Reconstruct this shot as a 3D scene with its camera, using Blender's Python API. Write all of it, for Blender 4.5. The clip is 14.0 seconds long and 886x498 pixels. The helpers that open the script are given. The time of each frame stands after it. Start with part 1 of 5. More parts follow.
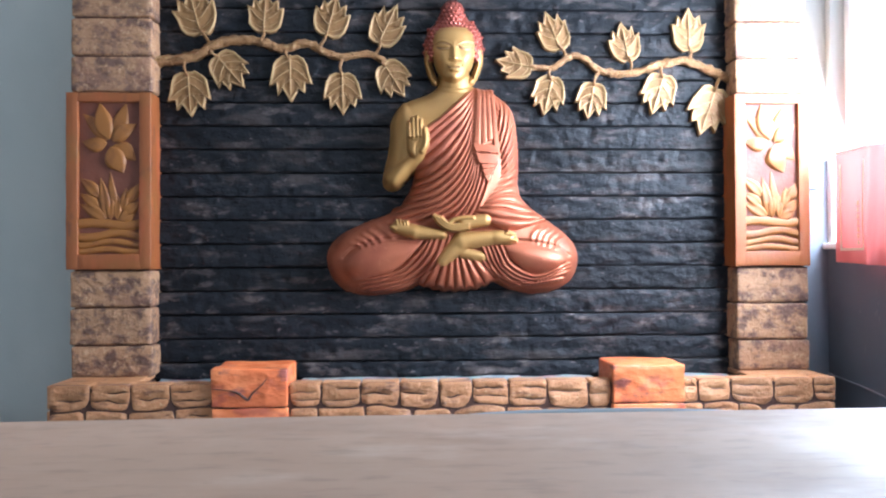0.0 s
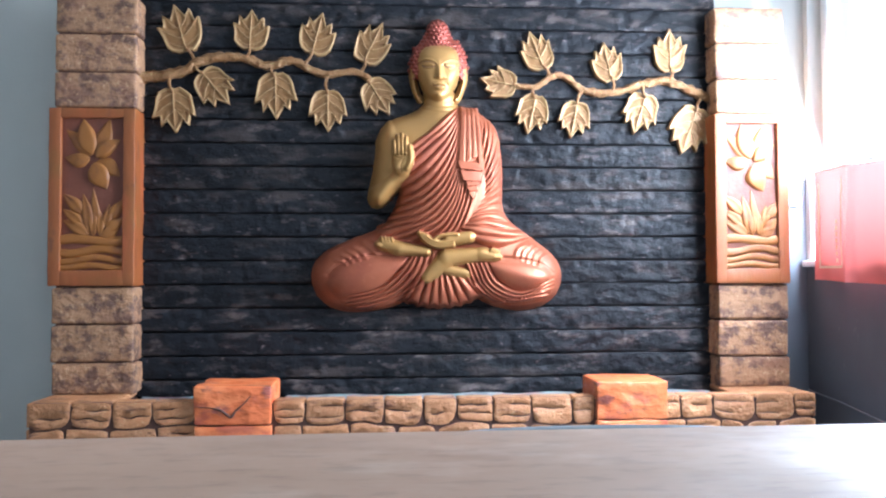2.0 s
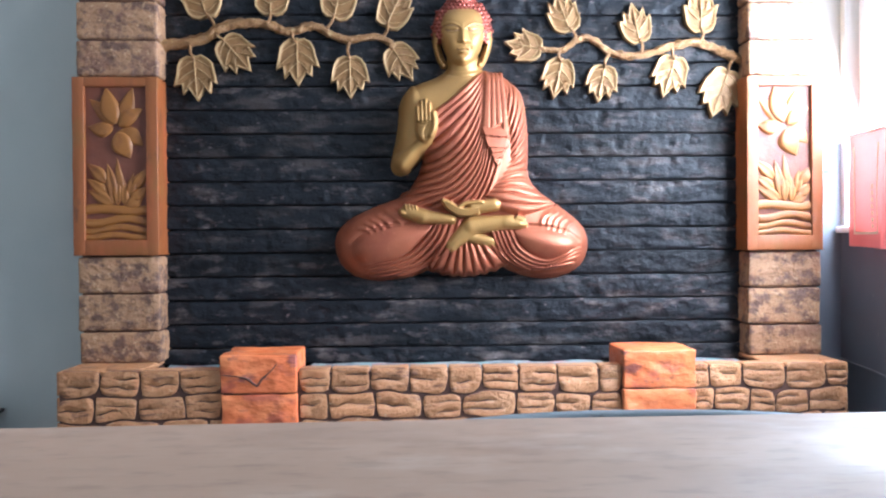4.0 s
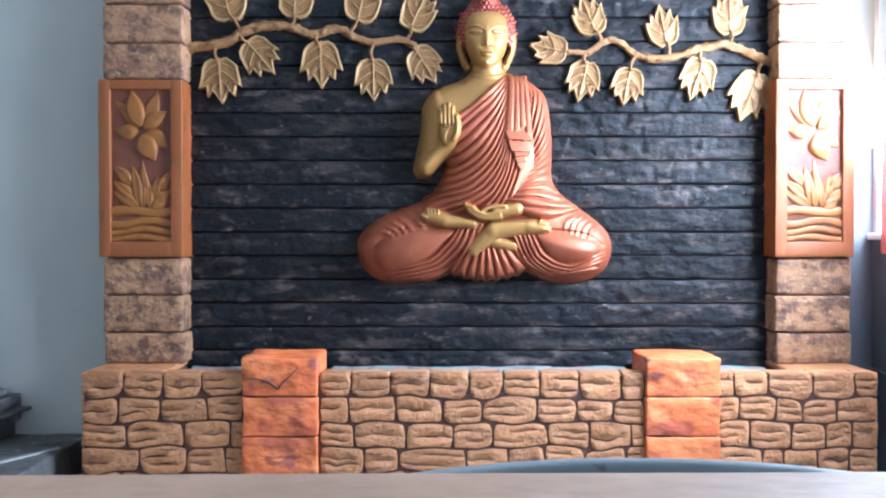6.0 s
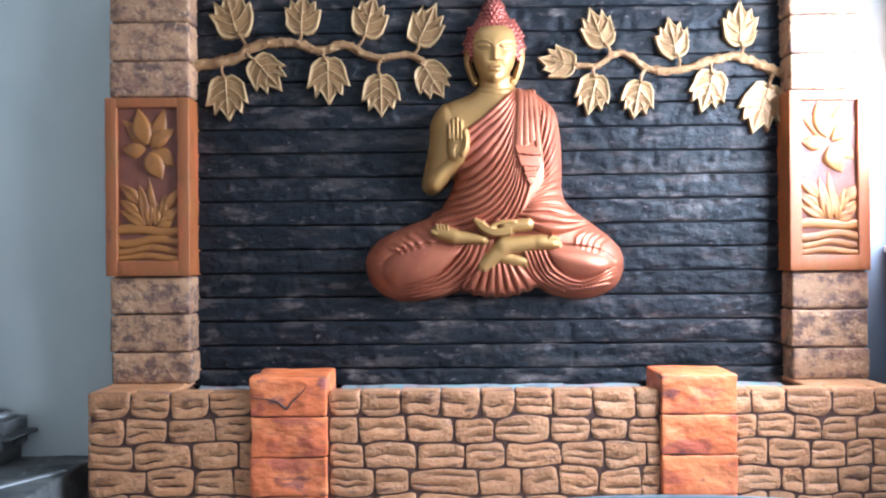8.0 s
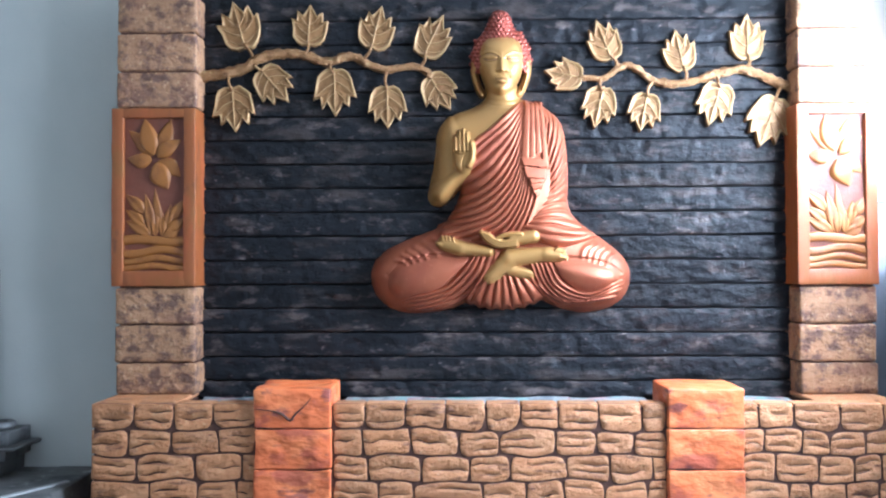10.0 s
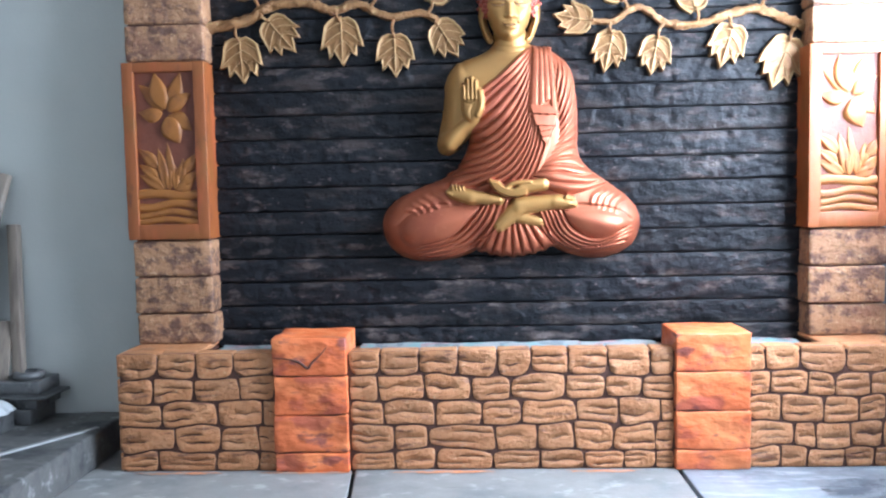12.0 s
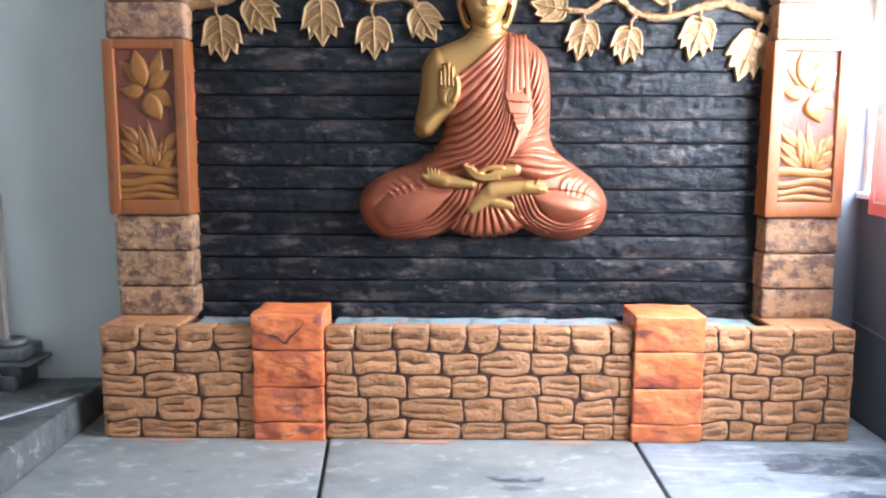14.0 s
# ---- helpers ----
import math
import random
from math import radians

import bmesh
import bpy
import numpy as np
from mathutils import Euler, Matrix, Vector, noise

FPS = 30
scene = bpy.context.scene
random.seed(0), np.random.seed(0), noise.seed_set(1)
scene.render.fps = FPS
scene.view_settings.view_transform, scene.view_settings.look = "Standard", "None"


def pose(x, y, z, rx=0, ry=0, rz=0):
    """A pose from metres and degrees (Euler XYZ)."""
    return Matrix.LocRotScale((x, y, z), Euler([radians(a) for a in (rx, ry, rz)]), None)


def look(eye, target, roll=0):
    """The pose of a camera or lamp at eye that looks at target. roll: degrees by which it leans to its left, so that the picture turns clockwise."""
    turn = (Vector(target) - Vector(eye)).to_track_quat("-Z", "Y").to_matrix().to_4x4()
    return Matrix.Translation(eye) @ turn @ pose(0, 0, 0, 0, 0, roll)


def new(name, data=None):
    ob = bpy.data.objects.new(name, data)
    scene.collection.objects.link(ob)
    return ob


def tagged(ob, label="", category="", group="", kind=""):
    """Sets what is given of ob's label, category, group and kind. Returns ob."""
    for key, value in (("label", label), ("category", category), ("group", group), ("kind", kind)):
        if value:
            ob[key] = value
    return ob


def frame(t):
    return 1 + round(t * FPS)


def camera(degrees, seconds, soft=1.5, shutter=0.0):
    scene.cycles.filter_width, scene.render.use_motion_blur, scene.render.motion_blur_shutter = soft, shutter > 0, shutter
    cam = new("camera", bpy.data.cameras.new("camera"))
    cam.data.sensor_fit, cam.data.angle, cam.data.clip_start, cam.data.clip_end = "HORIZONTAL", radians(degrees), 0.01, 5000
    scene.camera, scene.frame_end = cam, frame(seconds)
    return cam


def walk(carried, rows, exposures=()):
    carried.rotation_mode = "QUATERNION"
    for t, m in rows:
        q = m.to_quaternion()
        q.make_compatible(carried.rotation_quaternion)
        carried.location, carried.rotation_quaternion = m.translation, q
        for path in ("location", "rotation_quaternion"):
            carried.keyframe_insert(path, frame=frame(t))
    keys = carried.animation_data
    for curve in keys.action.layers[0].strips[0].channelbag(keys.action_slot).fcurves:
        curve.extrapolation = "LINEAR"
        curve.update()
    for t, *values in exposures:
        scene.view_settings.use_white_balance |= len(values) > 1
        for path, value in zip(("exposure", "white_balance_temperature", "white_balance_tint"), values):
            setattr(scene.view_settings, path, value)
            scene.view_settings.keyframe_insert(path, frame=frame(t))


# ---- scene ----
cam = camera(58.2, 14.0, soft=2.2)
PATH = [
    (0, (-0.149, -3.389, 0.938), (-0.072, -1.391, 0.962), -0.3),
    (0.2, (-0.152, -3.397, 0.939), (-0.05, -1.401, 1.01), -0.2),
    (0.5, (-0.162, -3.391, 0.938), (-0.041, -1.395, 0.966), -0.2),
    (1, (-0.16, -3.404, 0.94), (-0.036, -1.408, 0.951), -0.2),
    (1.5, (-0.159, -3.398, 0.939), (-0.036, -1.402, 0.941), -0.2),
    (1.8, (-0.159, -3.4, 0.941), (-0.036, -1.403, 0.945), -0.3),
    (2, (-0.163, -3.399, 0.94), (-0.039, -1.404, 1.005), -0.2),
    (2.2, (-0.151, -3.407, 0.943), (-0.046, -1.414, 1.071), -0.7),
    (2.5, (-0.162, -3.405, 0.935), (-0.057, -1.412, 1.064), -0.5),
    (2.8, (-0.157, -3.419, 0.938), (-0.066, -1.422, 0.995), -0.4),
    (3, (-0.167, -3.407, 0.935), (-0.063, -1.41, 0.953), -0.2),
    (3.2, (-0.139, -3.403, 0.928), (-0.018, -1.407, 0.959), -0.5),
    (3.5, (-0.16, -3.387, 0.949), (-0.097, -1.388, 0.902), -0.5),
    (3.7, (-0.164, -3.374, 0.948), (-0.099, -1.375, 0.929), -0.5),
    (5.8, (-0.141, -3.351, 0.984), (-0.139, -1.351, 0.933), 0.1),
    (6, (-0.14, -3.35, 0.985), (-0.146, -1.35, 0.953), -0.0),
    (6.5, (-0.138, -3.342, 0.986), (-0.16, -1.343, 0.941), -0.4),
    (6.7, (-0.139, -3.337, 0.985), (-0.167, -1.338, 0.926), -0.3),
    (7, (-0.14, -3.342, 0.995), (-0.145, -1.342, 1.011), -0.3),
    (7.5, (-0.144, -3.328, 0.993), (-0.169, -1.328, 0.998), -0.4),
    (7.7, (-0.147, -3.317, 0.989), (-0.171, -1.317, 0.995), -0.5),
    (9.8, (-0.152, -3.298, 0.999), (-0.19, -1.299, 1.005), -0.4),
    (10, (-0.153, -3.301, 0.989), (-0.189, -1.302, 1.025), -0.2),
    (10.3, (-0.149, -3.307, 1.001), (-0.189, -1.308, 0.973), -0.2),
    (10.5, (-0.152, -3.299, 0.998), (-0.191, -1.3, 0.973), -0.3),
    (10.7, (-0.154, -3.303, 1.0), (-0.185, -1.303, 1.01), 0.0),
    (11, (-0.158, -3.309, 1.03), (-0.173, -1.311, 0.924), -0.6),
    (11.5, (-0.142, -3.326, 1.04), (-0.149, -1.329, 0.922), -0.9),
    (11.8, (-0.15, -3.334, 1.051), (-0.186, -1.34, 0.906), -1.6),
    (12, (-0.125, -3.334, 1.062), (-0.206, -1.34, 0.925), -1.2),
    (12.2, (-0.127, -3.338, 1.067), (-0.198, -1.342, 0.959), -0.9),
    (12.5, (-0.141, -3.344, 1.09), (-0.171, -1.347, 0.979), -1.7),
    (12.7, (-0.139, -3.364, 1.106), (-0.207, -1.374, 0.928), -2.1),
    (13, (-0.146, -3.391, 1.146), (-0.238, -1.404, 0.938), -2.4),
    (13.3, (-0.144, -3.421, 1.175), (-0.21, -1.434, 0.956), -1.8),
    (13.5, (-0.144, -3.461, 1.182), (-0.208, -1.476, 0.944), -2.1),
    (13.7, (-0.11, -3.471, 1.186), (-0.174, -1.487, 0.941), -1.0),
    (14, (-0.124, -3.444, 1.219), (-0.138, -1.463, 0.945), 0.2),
]
walk(cam, [(t, look(eye, target, roll)) for t, eye, target, roll in PATH], [(0, 0.04, 5500, 11), (3.7, 0.05, 5500, 11), (6, 0.15, 5280, 10), (10.5, 0.22, 5280, 10), (12.5, 0.22, 5580, 11), (14, 0.25, 5750, 11)])

# ---- world, sun and large lights ----
world = bpy.data.worlds.new("sky")
scene.world = world
world.use_nodes = True
wn = world.node_tree.nodes
sky = wn.new("ShaderNodeTexSky")
sky.sky_type = "NISHITA"
sky.sun_disc = False
sky.sun_elevation, sky.sun_rotation = radians(40), radians(80)
world.node_tree.links.new(sky.outputs[0], wn["Background"].inputs[0])
wn["Background"].inputs[1].default_value = 0.12


def area(name, m, sx, sy, power, colour):
    data = bpy.data.lights.new(name, "AREA")
    data.shape, data.size, data.size_y, data.energy, data.color = "RECTANGLE", sx, sy, power, colour
    ob = new(name, data)
    ob.matrix_world = m
    return ob


# daylight through the side window, plus an added fill lamp behind, its entrance unseen
area("window_daylight", look((1.70, -0.84, 1.56), (0.0, -0.80, 1.05)), 1.58, 0.92, 240, (0.86, 0.94, 1.0))
area("rear_fill_light", look((-0.4, -5.45, 1.3), (-0.2, 0, 1.1)), 3.0, 2.3, 24.0, (0.96, 0.98, 1.0))
scene.view_settings.exposure = 0.0


# ---- materials ----
def surface(name, base, rough=0.6, metal=0.0, layers=(), bumps=(), tint=0.0, rough_vary=0.0, coat=0.0, shine=0.5):
    """layers: (stretch xyz, detail, low, high, colour, strength); bumps: (stretch xyz, detail, strength, distance)."""
    m = bpy.data.materials.new(name)
    m.use_nodes = True
    nt = m.node_tree
    n, l = nt.nodes, nt.links
    p = n["Principled BSDF"]
    p.inputs["Metallic"].default_value = metal
    p.inputs["Roughness"].default_value = rough
    p.inputs["Specular IOR Level"].default_value = shine
    p.inputs["Coat Weight"].default_value = coat
    p.inputs["Coat Roughness"].default_value = 0.25
    tc = n.new("ShaderNodeTexCoord")
    info = n.new("ShaderNodeObjectInfo")
    shift = n.new("ShaderNodeVectorMath")
    shift.operation = "SCALE"
    shift.inputs[0].default_value = (17.0, 9.0, 13.0)
    l.new(info.outputs["Random"], shift.inputs["Scale"])
    add = n.new("ShaderNodeVectorMath")
    l.new(tc.outputs["Object"], add.inputs[0])
    l.new(shift.outputs[0], add.inputs[1])

    def noise_at(stretch, detail):
        mp = n.new("ShaderNodeMapping")
        mp.inputs["Scale"].default_value = stretch
        l.new(add.outputs[0], mp.inputs[0])
        t = n.new("ShaderNodeTexNoise")
        t.inputs["Scale"].default_value = 1.0
        t.inputs["Detail"].default_value = detail
        t.inputs["Roughness"].default_value = 0.6
        l.new(mp.outputs[0], t.inputs["Vector"])
        return t.outputs["Fac"]

    last = None
    for stretch, detail, low, high, colour, strength in layers:
        mr = n.new("ShaderNodeMapRange")
        mr.interpolation_type = "SMOOTHSTEP"
        mr.inputs["From Min"].default_value, mr.inputs["From Max"].default_value = low, high
        mr.inputs["To Max"].default_value = strength
        value = noise_at(stretch, detail)
        if high < 0:  # thin lines along the level "low", as wide as -high
            sub, ab = n.new("ShaderNodeMath"), n.new("ShaderNodeMath")
            sub.operation, ab.operation = "SUBTRACT", "ABSOLUTE"
            sub.inputs[1].default_value = low
            l.new(value, sub.inputs[0])
            l.new(sub.outputs[0], ab.inputs[0])
            value = ab.outputs[0]
            mr.inputs["From Min"].default_value, mr.inputs["From Max"].default_value = 0.0, -high
            mr.inputs["To Min"].default_value, mr.inputs["To Max"].default_value = strength, 0.0
        l.new(value, mr.inputs["Value"])
        mix = n.new("ShaderNodeMix")
        mix.data_type = "RGBA"
        l.new(mr.outputs[0], mix.inputs["Factor"])
        if last is None:
            mix.inputs["A"].default_value = (*base, 1)
        else:
            l.new(last, mix.inputs["A"])
        mix.inputs["B"].default_value = (*colour, 1)
        last = mix.outputs["Result"]
    if tint and last is not None:
        hsv = n.new("ShaderNodeHueSaturation")
        mr = n.new("ShaderNodeMapRange")
        mr.inputs["To Min"].default_value, mr.inputs["To Max"].default_value = 1 - tint, 1 + tint
        l.new(info.outputs["Random"], mr.inputs["Value"])
        l.new(mr.outputs[0], hsv.inputs["Value"])
        l.new(last, hsv.inputs["Color"])
        last = hsv.outputs[0]
    if last is None:
        p.inputs["Base Color"].default_value = (*base, 1)
    else:
        l.new(last, p.inputs["Base Color"])
    if rough_vary:
        mr = n.new("ShaderNodeMapRange")
        mr.inputs["From Min"].default_value, mr.inputs["From Max"].default_value = 0.3, 0.7
        mr.inputs["To Min"].default_value, mr.inputs["To Max"].default_value = rough - rough_vary, rough + rough_vary
        l.new(noise_at((11, 11, 11), 4), mr.inputs["Value"])
        l.new(mr.outputs[0], p.inputs["Roughness"])
    normal = None
    for stretch, detail, strength, distance in bumps:
        b = n.new("ShaderNodeBump")
        b.inputs["Strength"].default_value, b.inputs["Distance"].default_value = strength, distance
        l.new(noise_at(stretch, detail), b.inputs["Height"])
        if normal:
            l.new(normal, b.inputs["Normal"])
        normal = b.outputs[0]
    if normal:
        l.new(normal, p.inputs["Normal"])
    return m


PLANK = surface("charcoal_plank", (0.008, 0.0085, 0.011), 0.5, 0, [
    ((5, 5, 17), 5, 0.50, 0.67, (0.050, 0.039, 0.036), 0.85),
    ((8, 8, 19), 8, 0.56, 0.68, (0.12, 0.092, 0.084), 0.6),
    ((26, 26, 52), 6, 0.62, 0.73, (0.23, 0.175, 0.16), 0.5),
    ((3, 3, 9), 3, 0.52, 0.70, (0.004, 0.0045, 0.006), 0.8)],
    [((20, 20, 30), 4, 0.6, 0.016), ((80, 80, 100), 3, 0.45, 0.005)], 0.25, 0.10, shine=0.20)
GROOVE = surface("dark_joint_paint", (0.075, 0.030, 0.019), 0.7, 0, [((30, 30, 30), 4, 0.45, 0.7, (0.12, 0.05, 0.03), 0.7)], [((60, 60, 60), 3, 0.4, 0.003)])
BLACK = surface("black_backing", (0.006, 0.006, 0.007), 0.8)
STONE = surface("tan_painted_stone", (0.44, 0.19, 0.076), 0.5, 0, [
    ((9, 9, 14), 3, 0.42, 0.7, (0.50, 0.243, 0.112), 0.8),
    ((9, 9, 38), 5, 0.55, 0.68, (0.17, 0.068, 0.038), 0.85),
    ((50, 50, 70), 4, 0.60, 0.72, (0.56, 0.36, 0.20), 0.6)],
    [((60, 60, 75), 5, 1.0, 0.010), ((14, 14, 30), 4, 0.8, 0.010)], 0.12, 0.1)
STROKE = surface("dark_brown_brush_stroke", (0.06, 0.024, 0.015), 0.65, 0, [
    ((30, 30, 40), 4, 0.50, 0.68, (0.20, 0.085, 0.045), 0.8)], [((60, 60, 60), 3, 0.4, 0.003)])
PILLAR = surface("mottled_sandstone_paint", (0.34, 0.178, 0.088), 0.62, 0, [
    ((16, 16, 20), 6, 0.45, 0.62, (0.085, 0.04, 0.03), 0.88),
    ((5, 5, 6), 3, 0.50, 0.7, (0.19, 0.085, 0.05), 0.65),
    ((45, 45, 50), 4, 0.56, 0.70, (0.50, 0.31, 0.175), 0.7)],
    [((40, 40, 45), 6, 0.9, 0.011), ((14, 14, 16), 3, 0.5, 0.012)], 0.1, 0.1)
ORANGE = surface("orange_painted_block", (0.64, 0.15, 0.045), 0.42, 0, [
    ((5, 5, 7), 3, 0.42, 0.62, (0.74, 0.235, 0.08), 0.8),
    ((6, 6, 10), 4, 0.50, 0.63, (0.36, 0.075, 0.045), 0.75),
    ((7, 7, 18), 4, 0.57, 0.66, (0.17, 0.05, 0.055), 0.75)],
    [((6, 6, 8), 2, 0.9, 0.035), ((9, 9, 16), 3, 0.7, 0.02), ((70, 70, 70), 4, 0.35, 0.004)], 0.06, 0.08)
FRAME = surface("ochre_carved_frame", (0.25, 0.07, 0.016), 0.5, 0, [
    ((6, 6, 5), 3, 0.45, 0.7, (0.21, 0.08, 0.016), 0.8),
    ((9, 9, 3), 3, 0.54, 0.68, (0.37, 0.085, 0.025), 0.7),
    ((14, 14, 7), 5, 0.58, 0.72, (0.11, 0.036, 0.018), 0.8)],
    [((18, 18, 9), 4, 0.5, 0.006)], 0.03)
RECESS = surface("brown_panel_ground", (0.155, 0.044, 0.022), 0.6, 0, [
    ((14, 14, 14), 4, 0.45, 0.7, (0.09, 0.026, 0.016), 0.8)], [((60, 60, 60), 3, 0.5, 0.003)])
PETAL = surface("ochre_petal_paint", (0.265, 0.096, 0.016), 0.5, 0, [
    ((18, 18, 18), 4, 0.48, 0.68, (0.18, 0.057, 0.014), 0.8)], [((50, 50, 50), 3, 0.4, 0.003)], 0.08)
LEAF = surface("gold_painted_leaf", (0.25, 0.127, 0.045), 0.48, 0.3, [
    ((22, 22, 22), 4, 0.45, 0.68, (0.20, 0.098, 0.036), 0.75),
    ((60, 60, 60), 3, 0.58, 0.75, (0.40, 0.24, 0.11), 0.6)],
    [((80, 80, 80), 3, 0.4, 0.003)], 0.08, 0.1)
VEIN = surface("pale_gold_vein", (0.38, 0.232, 0.10), 0.46, 0.3, [
    ((60, 60, 60), 3, 0.5, 0.7, (0.34, 0.20, 0.09), 0.7)])
TWIG = surface("gold_brown_branch", (0.27, 0.135, 0.05), 0.44, 0.3, [
    ((40, 40, 60), 4, 0.48, 0.68, (0.22, 0.11, 0.045), 0.8),
    ((45, 45, 45), 3, 0.57, 0.70, (0.48, 0.32, 0.15), 0.6)],
    [((60, 60, 75), 5, 1.0, 0.014)])
SKIN = surface("antique_gold_paint", (0.365, 0.193, 0.056), 0.46, 0.4, [
    ((12, 12, 12), 3, 0.5, 0.75, (0.31, 0.16, 0.05), 0.7)], [((90, 90, 90), 3, 0.25, 0.002)], 0, 0.06)
ROBE = surface("copper_paint", (0.33, 0.094, 0.043), 0.47, 0.5, [
    ((7, 7, 7), 3, 0.45, 0.72, (0.225, 0.053, 0.026), 0.8),
    ((40, 40, 40), 3, 0.58, 0.75, (0.45, 0.155, 0.085), 0.5)], [((90, 90, 90), 3, 0.25, 0.002)], 0, 0.06)
LINES = surface("brown_painted_line", (0.20, 0.10, 0.04), 0.5)
HAIR = surface("dark_copper_hair", (0.27, 0.058, 0.036), 0.40, 0.4, [
    ((60, 60, 60), 3, 0.5, 0.7, (0.20, 0.04, 0.03), 0.7)])
WALL = surface("pale_blue_grey_wall_paint", (0.47, 0.478, 0.445), 0.75, 0, [
    ((1.3, 1.3, 1.0), 4, 0.42, 0.7, (0.415, 0.425, 0.40), 0.8),
    ((14, 14, 14), 5, 0.62, 0.78, (0.39, 0.405, 0.385), 0.4)],
    [((60, 60, 60), 4, 0.25, 0.003)])
# darker wall colour that holds the shade beside and below the window
WALL_SHADED = surface("shaded_grey_wall", (0.105, 0.115, 0.135), 0.7, 0, [
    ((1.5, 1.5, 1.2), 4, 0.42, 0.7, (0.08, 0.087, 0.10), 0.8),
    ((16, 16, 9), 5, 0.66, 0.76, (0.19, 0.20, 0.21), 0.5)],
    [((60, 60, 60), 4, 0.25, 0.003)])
CEIL = surface("white_ceiling_paint", (0.58, 0.6, 0.6), 0.85, 0, [((2, 2, 2), 4, 0.4, 0.7, (0.6, 0.62, 0.63), 0.7)])
SLAB = surface("grey_cement_slab", (0.225, 0.22, 0.21), 0.55, 0, [
    ((2.4, 3.5, 2), 6, 0.44, 0.62, (0.165, 0.17, 0.17), 0.85),
    ((9, 14, 9), 5, 0.55, 0.7, (0.42, 0.415, 0.40), 0.6),
    ((1.7, 4.2, 2), 5, 0.60, 0.68, (0.075, 0.085, 0.10), 0.8),
    ((5, 30, 9), 4, 0.66, 0.72, (0.12, 0.12, 0.12), 0.6)],
    [((40, 40, 40), 5, 0.35, 0.004)], 0.04, 0.15, shine=0.35)
STAIN = surface("dark_paint_stain", (0.07, 0.085, 0.105), 0.35, 0, [((14, 20, 10), 5, 0.45, 0.65, (0.22, 0.24, 0.26), 0.8)], [((30, 30, 30), 4, 0.4, 0.003)])
# cement slab with the window's bluish light mixed into its colour
SLAB_LIT = surface("window_lit_slab", (0.235, 0.255, 0.28), 0.45, 0, [
    ((2.4, 3.5, 2), 6, 0.46, 0.62, (0.15, 0.165, 0.185), 0.85),
    ((5, 30, 9), 6, 0.52, 0.66, (0.35, 0.37, 0.395), 0.8),
    ((9, 11, 9), 6, 0.56, 0.66, (0.11, 0.12, 0.14), 0.6),
    ((3.1, 5.2, 2), 5, 0.60, 0.68, (0.12, 0.13, 0.15), 0.7)],
    [((40, 40, 40), 5, 0.35, 0.004)], 0.04, 0.15, shine=0.5)
DUST = surface("orange_paint_dust", (0.50, 0.20, 0.09), 0.8, 0, [((20, 60, 20), 5, 0.45, 0.6, (0.30, 0.25, 0.21), 0.9)])
SOIL = surface("floor_bed", (0.06, 0.058, 0.055), 0.9)
STEP = surface("dark_cement_step", (0.098, 0.096, 0.091), 0.6, 0, [
    ((3, 6, 5), 5, 0.45, 0.62, (0.035, 0.037, 0.04), 0.9),
    ((12, 12, 12), 5, 0.58, 0.72, (0.34, 0.34, 0.33), 0.7)],
    [((35, 35, 35), 5, 0.6, 0.006)], 0, 0.15)
PLY = surface("worn_brown_plywood", (0.35, 0.222, 0.15), 0.62, 0, [
    ((3.5, 7, 3), 5, 0.42, 0.66, (0.255, 0.155, 0.105), 0.85),
    ((6, 12, 6), 5, 0.54, 0.70, (0.43, 0.31, 0.23), 0.6),
    ((5, 7, 5), 4, 0.64, 0.74, (0.46, 0.39, 0.34), 0.4),
    ((30, 90, 30), 4, 0.5, 0.7, (0.22, 0.14, 0.10), 0.5),
    ((12, 12, 12), 3, 0.70, 0.76, (0.15, 0.10, 0.075), 0.7)],
    [((10, 70, 10), 4, 0.2, 0.002)], 0, 0.12, shine=0.3)
DRUM = surface("blue_grey_painted_steel", (0.20, 0.235, 0.255), 0.45, 0.2, [
    ((8, 8, 8), 5, 0.5, 0.7, (0.24, 0.28, 0.30), 0.7),
    ((30, 30, 30), 4, 0.62, 0.75, (0.10, 0.075, 0.06), 0.7)], [((50, 50, 50), 3, 0.3, 0.003)], 0, 0.12)
WOOD = surface("grey_weathered_wood", (0.24, 0.195, 0.155), 0.65, 0, [
    ((30, 30, 4), 4, 0.45, 0.7, (0.14, 0.11, 0.09), 0.8), ((8, 8, 8), 4, 0.6, 0.75, (0.42, 0.39, 0.35), 0.6)],
    [((60, 60, 8), 4, 0.5, 0.003)], 0.1)
DARKBOARD = surface("black_board", (0.03, 0.028, 0.027), 0.5, 0, [((6, 6, 6), 4, 0.5, 0.7, (0.06, 0.055, 0.05), 0.7)])
STEEL = surface("dark_steel", (0.13, 0.13, 0.13), 0.5, 0.4, [
    ((12, 12, 12), 5, 0.48, 0.68, (0.03, 0.03, 0.03), 0.8), ((20, 20, 20), 4, 0.6, 0.75, (0.30, 0.30, 0.29), 0.6)],
    [((40, 40, 40), 4, 0.4, 0.003)], 0.15)
SHEET = surface("white_plastic_sheet", (0.50, 0.515, 0.52), 0.4, 0, [((9, 9, 9), 4, 0.5, 0.7, (0.40, 0.42, 0.43), 0.7)])
STRIP = surface("pale_grey_strip", (0.30, 0.305, 0.30), 0.5, 0, [((20, 20, 20), 4, 0.5, 0.7, (0.25, 0.25, 0.25), 0.7)])
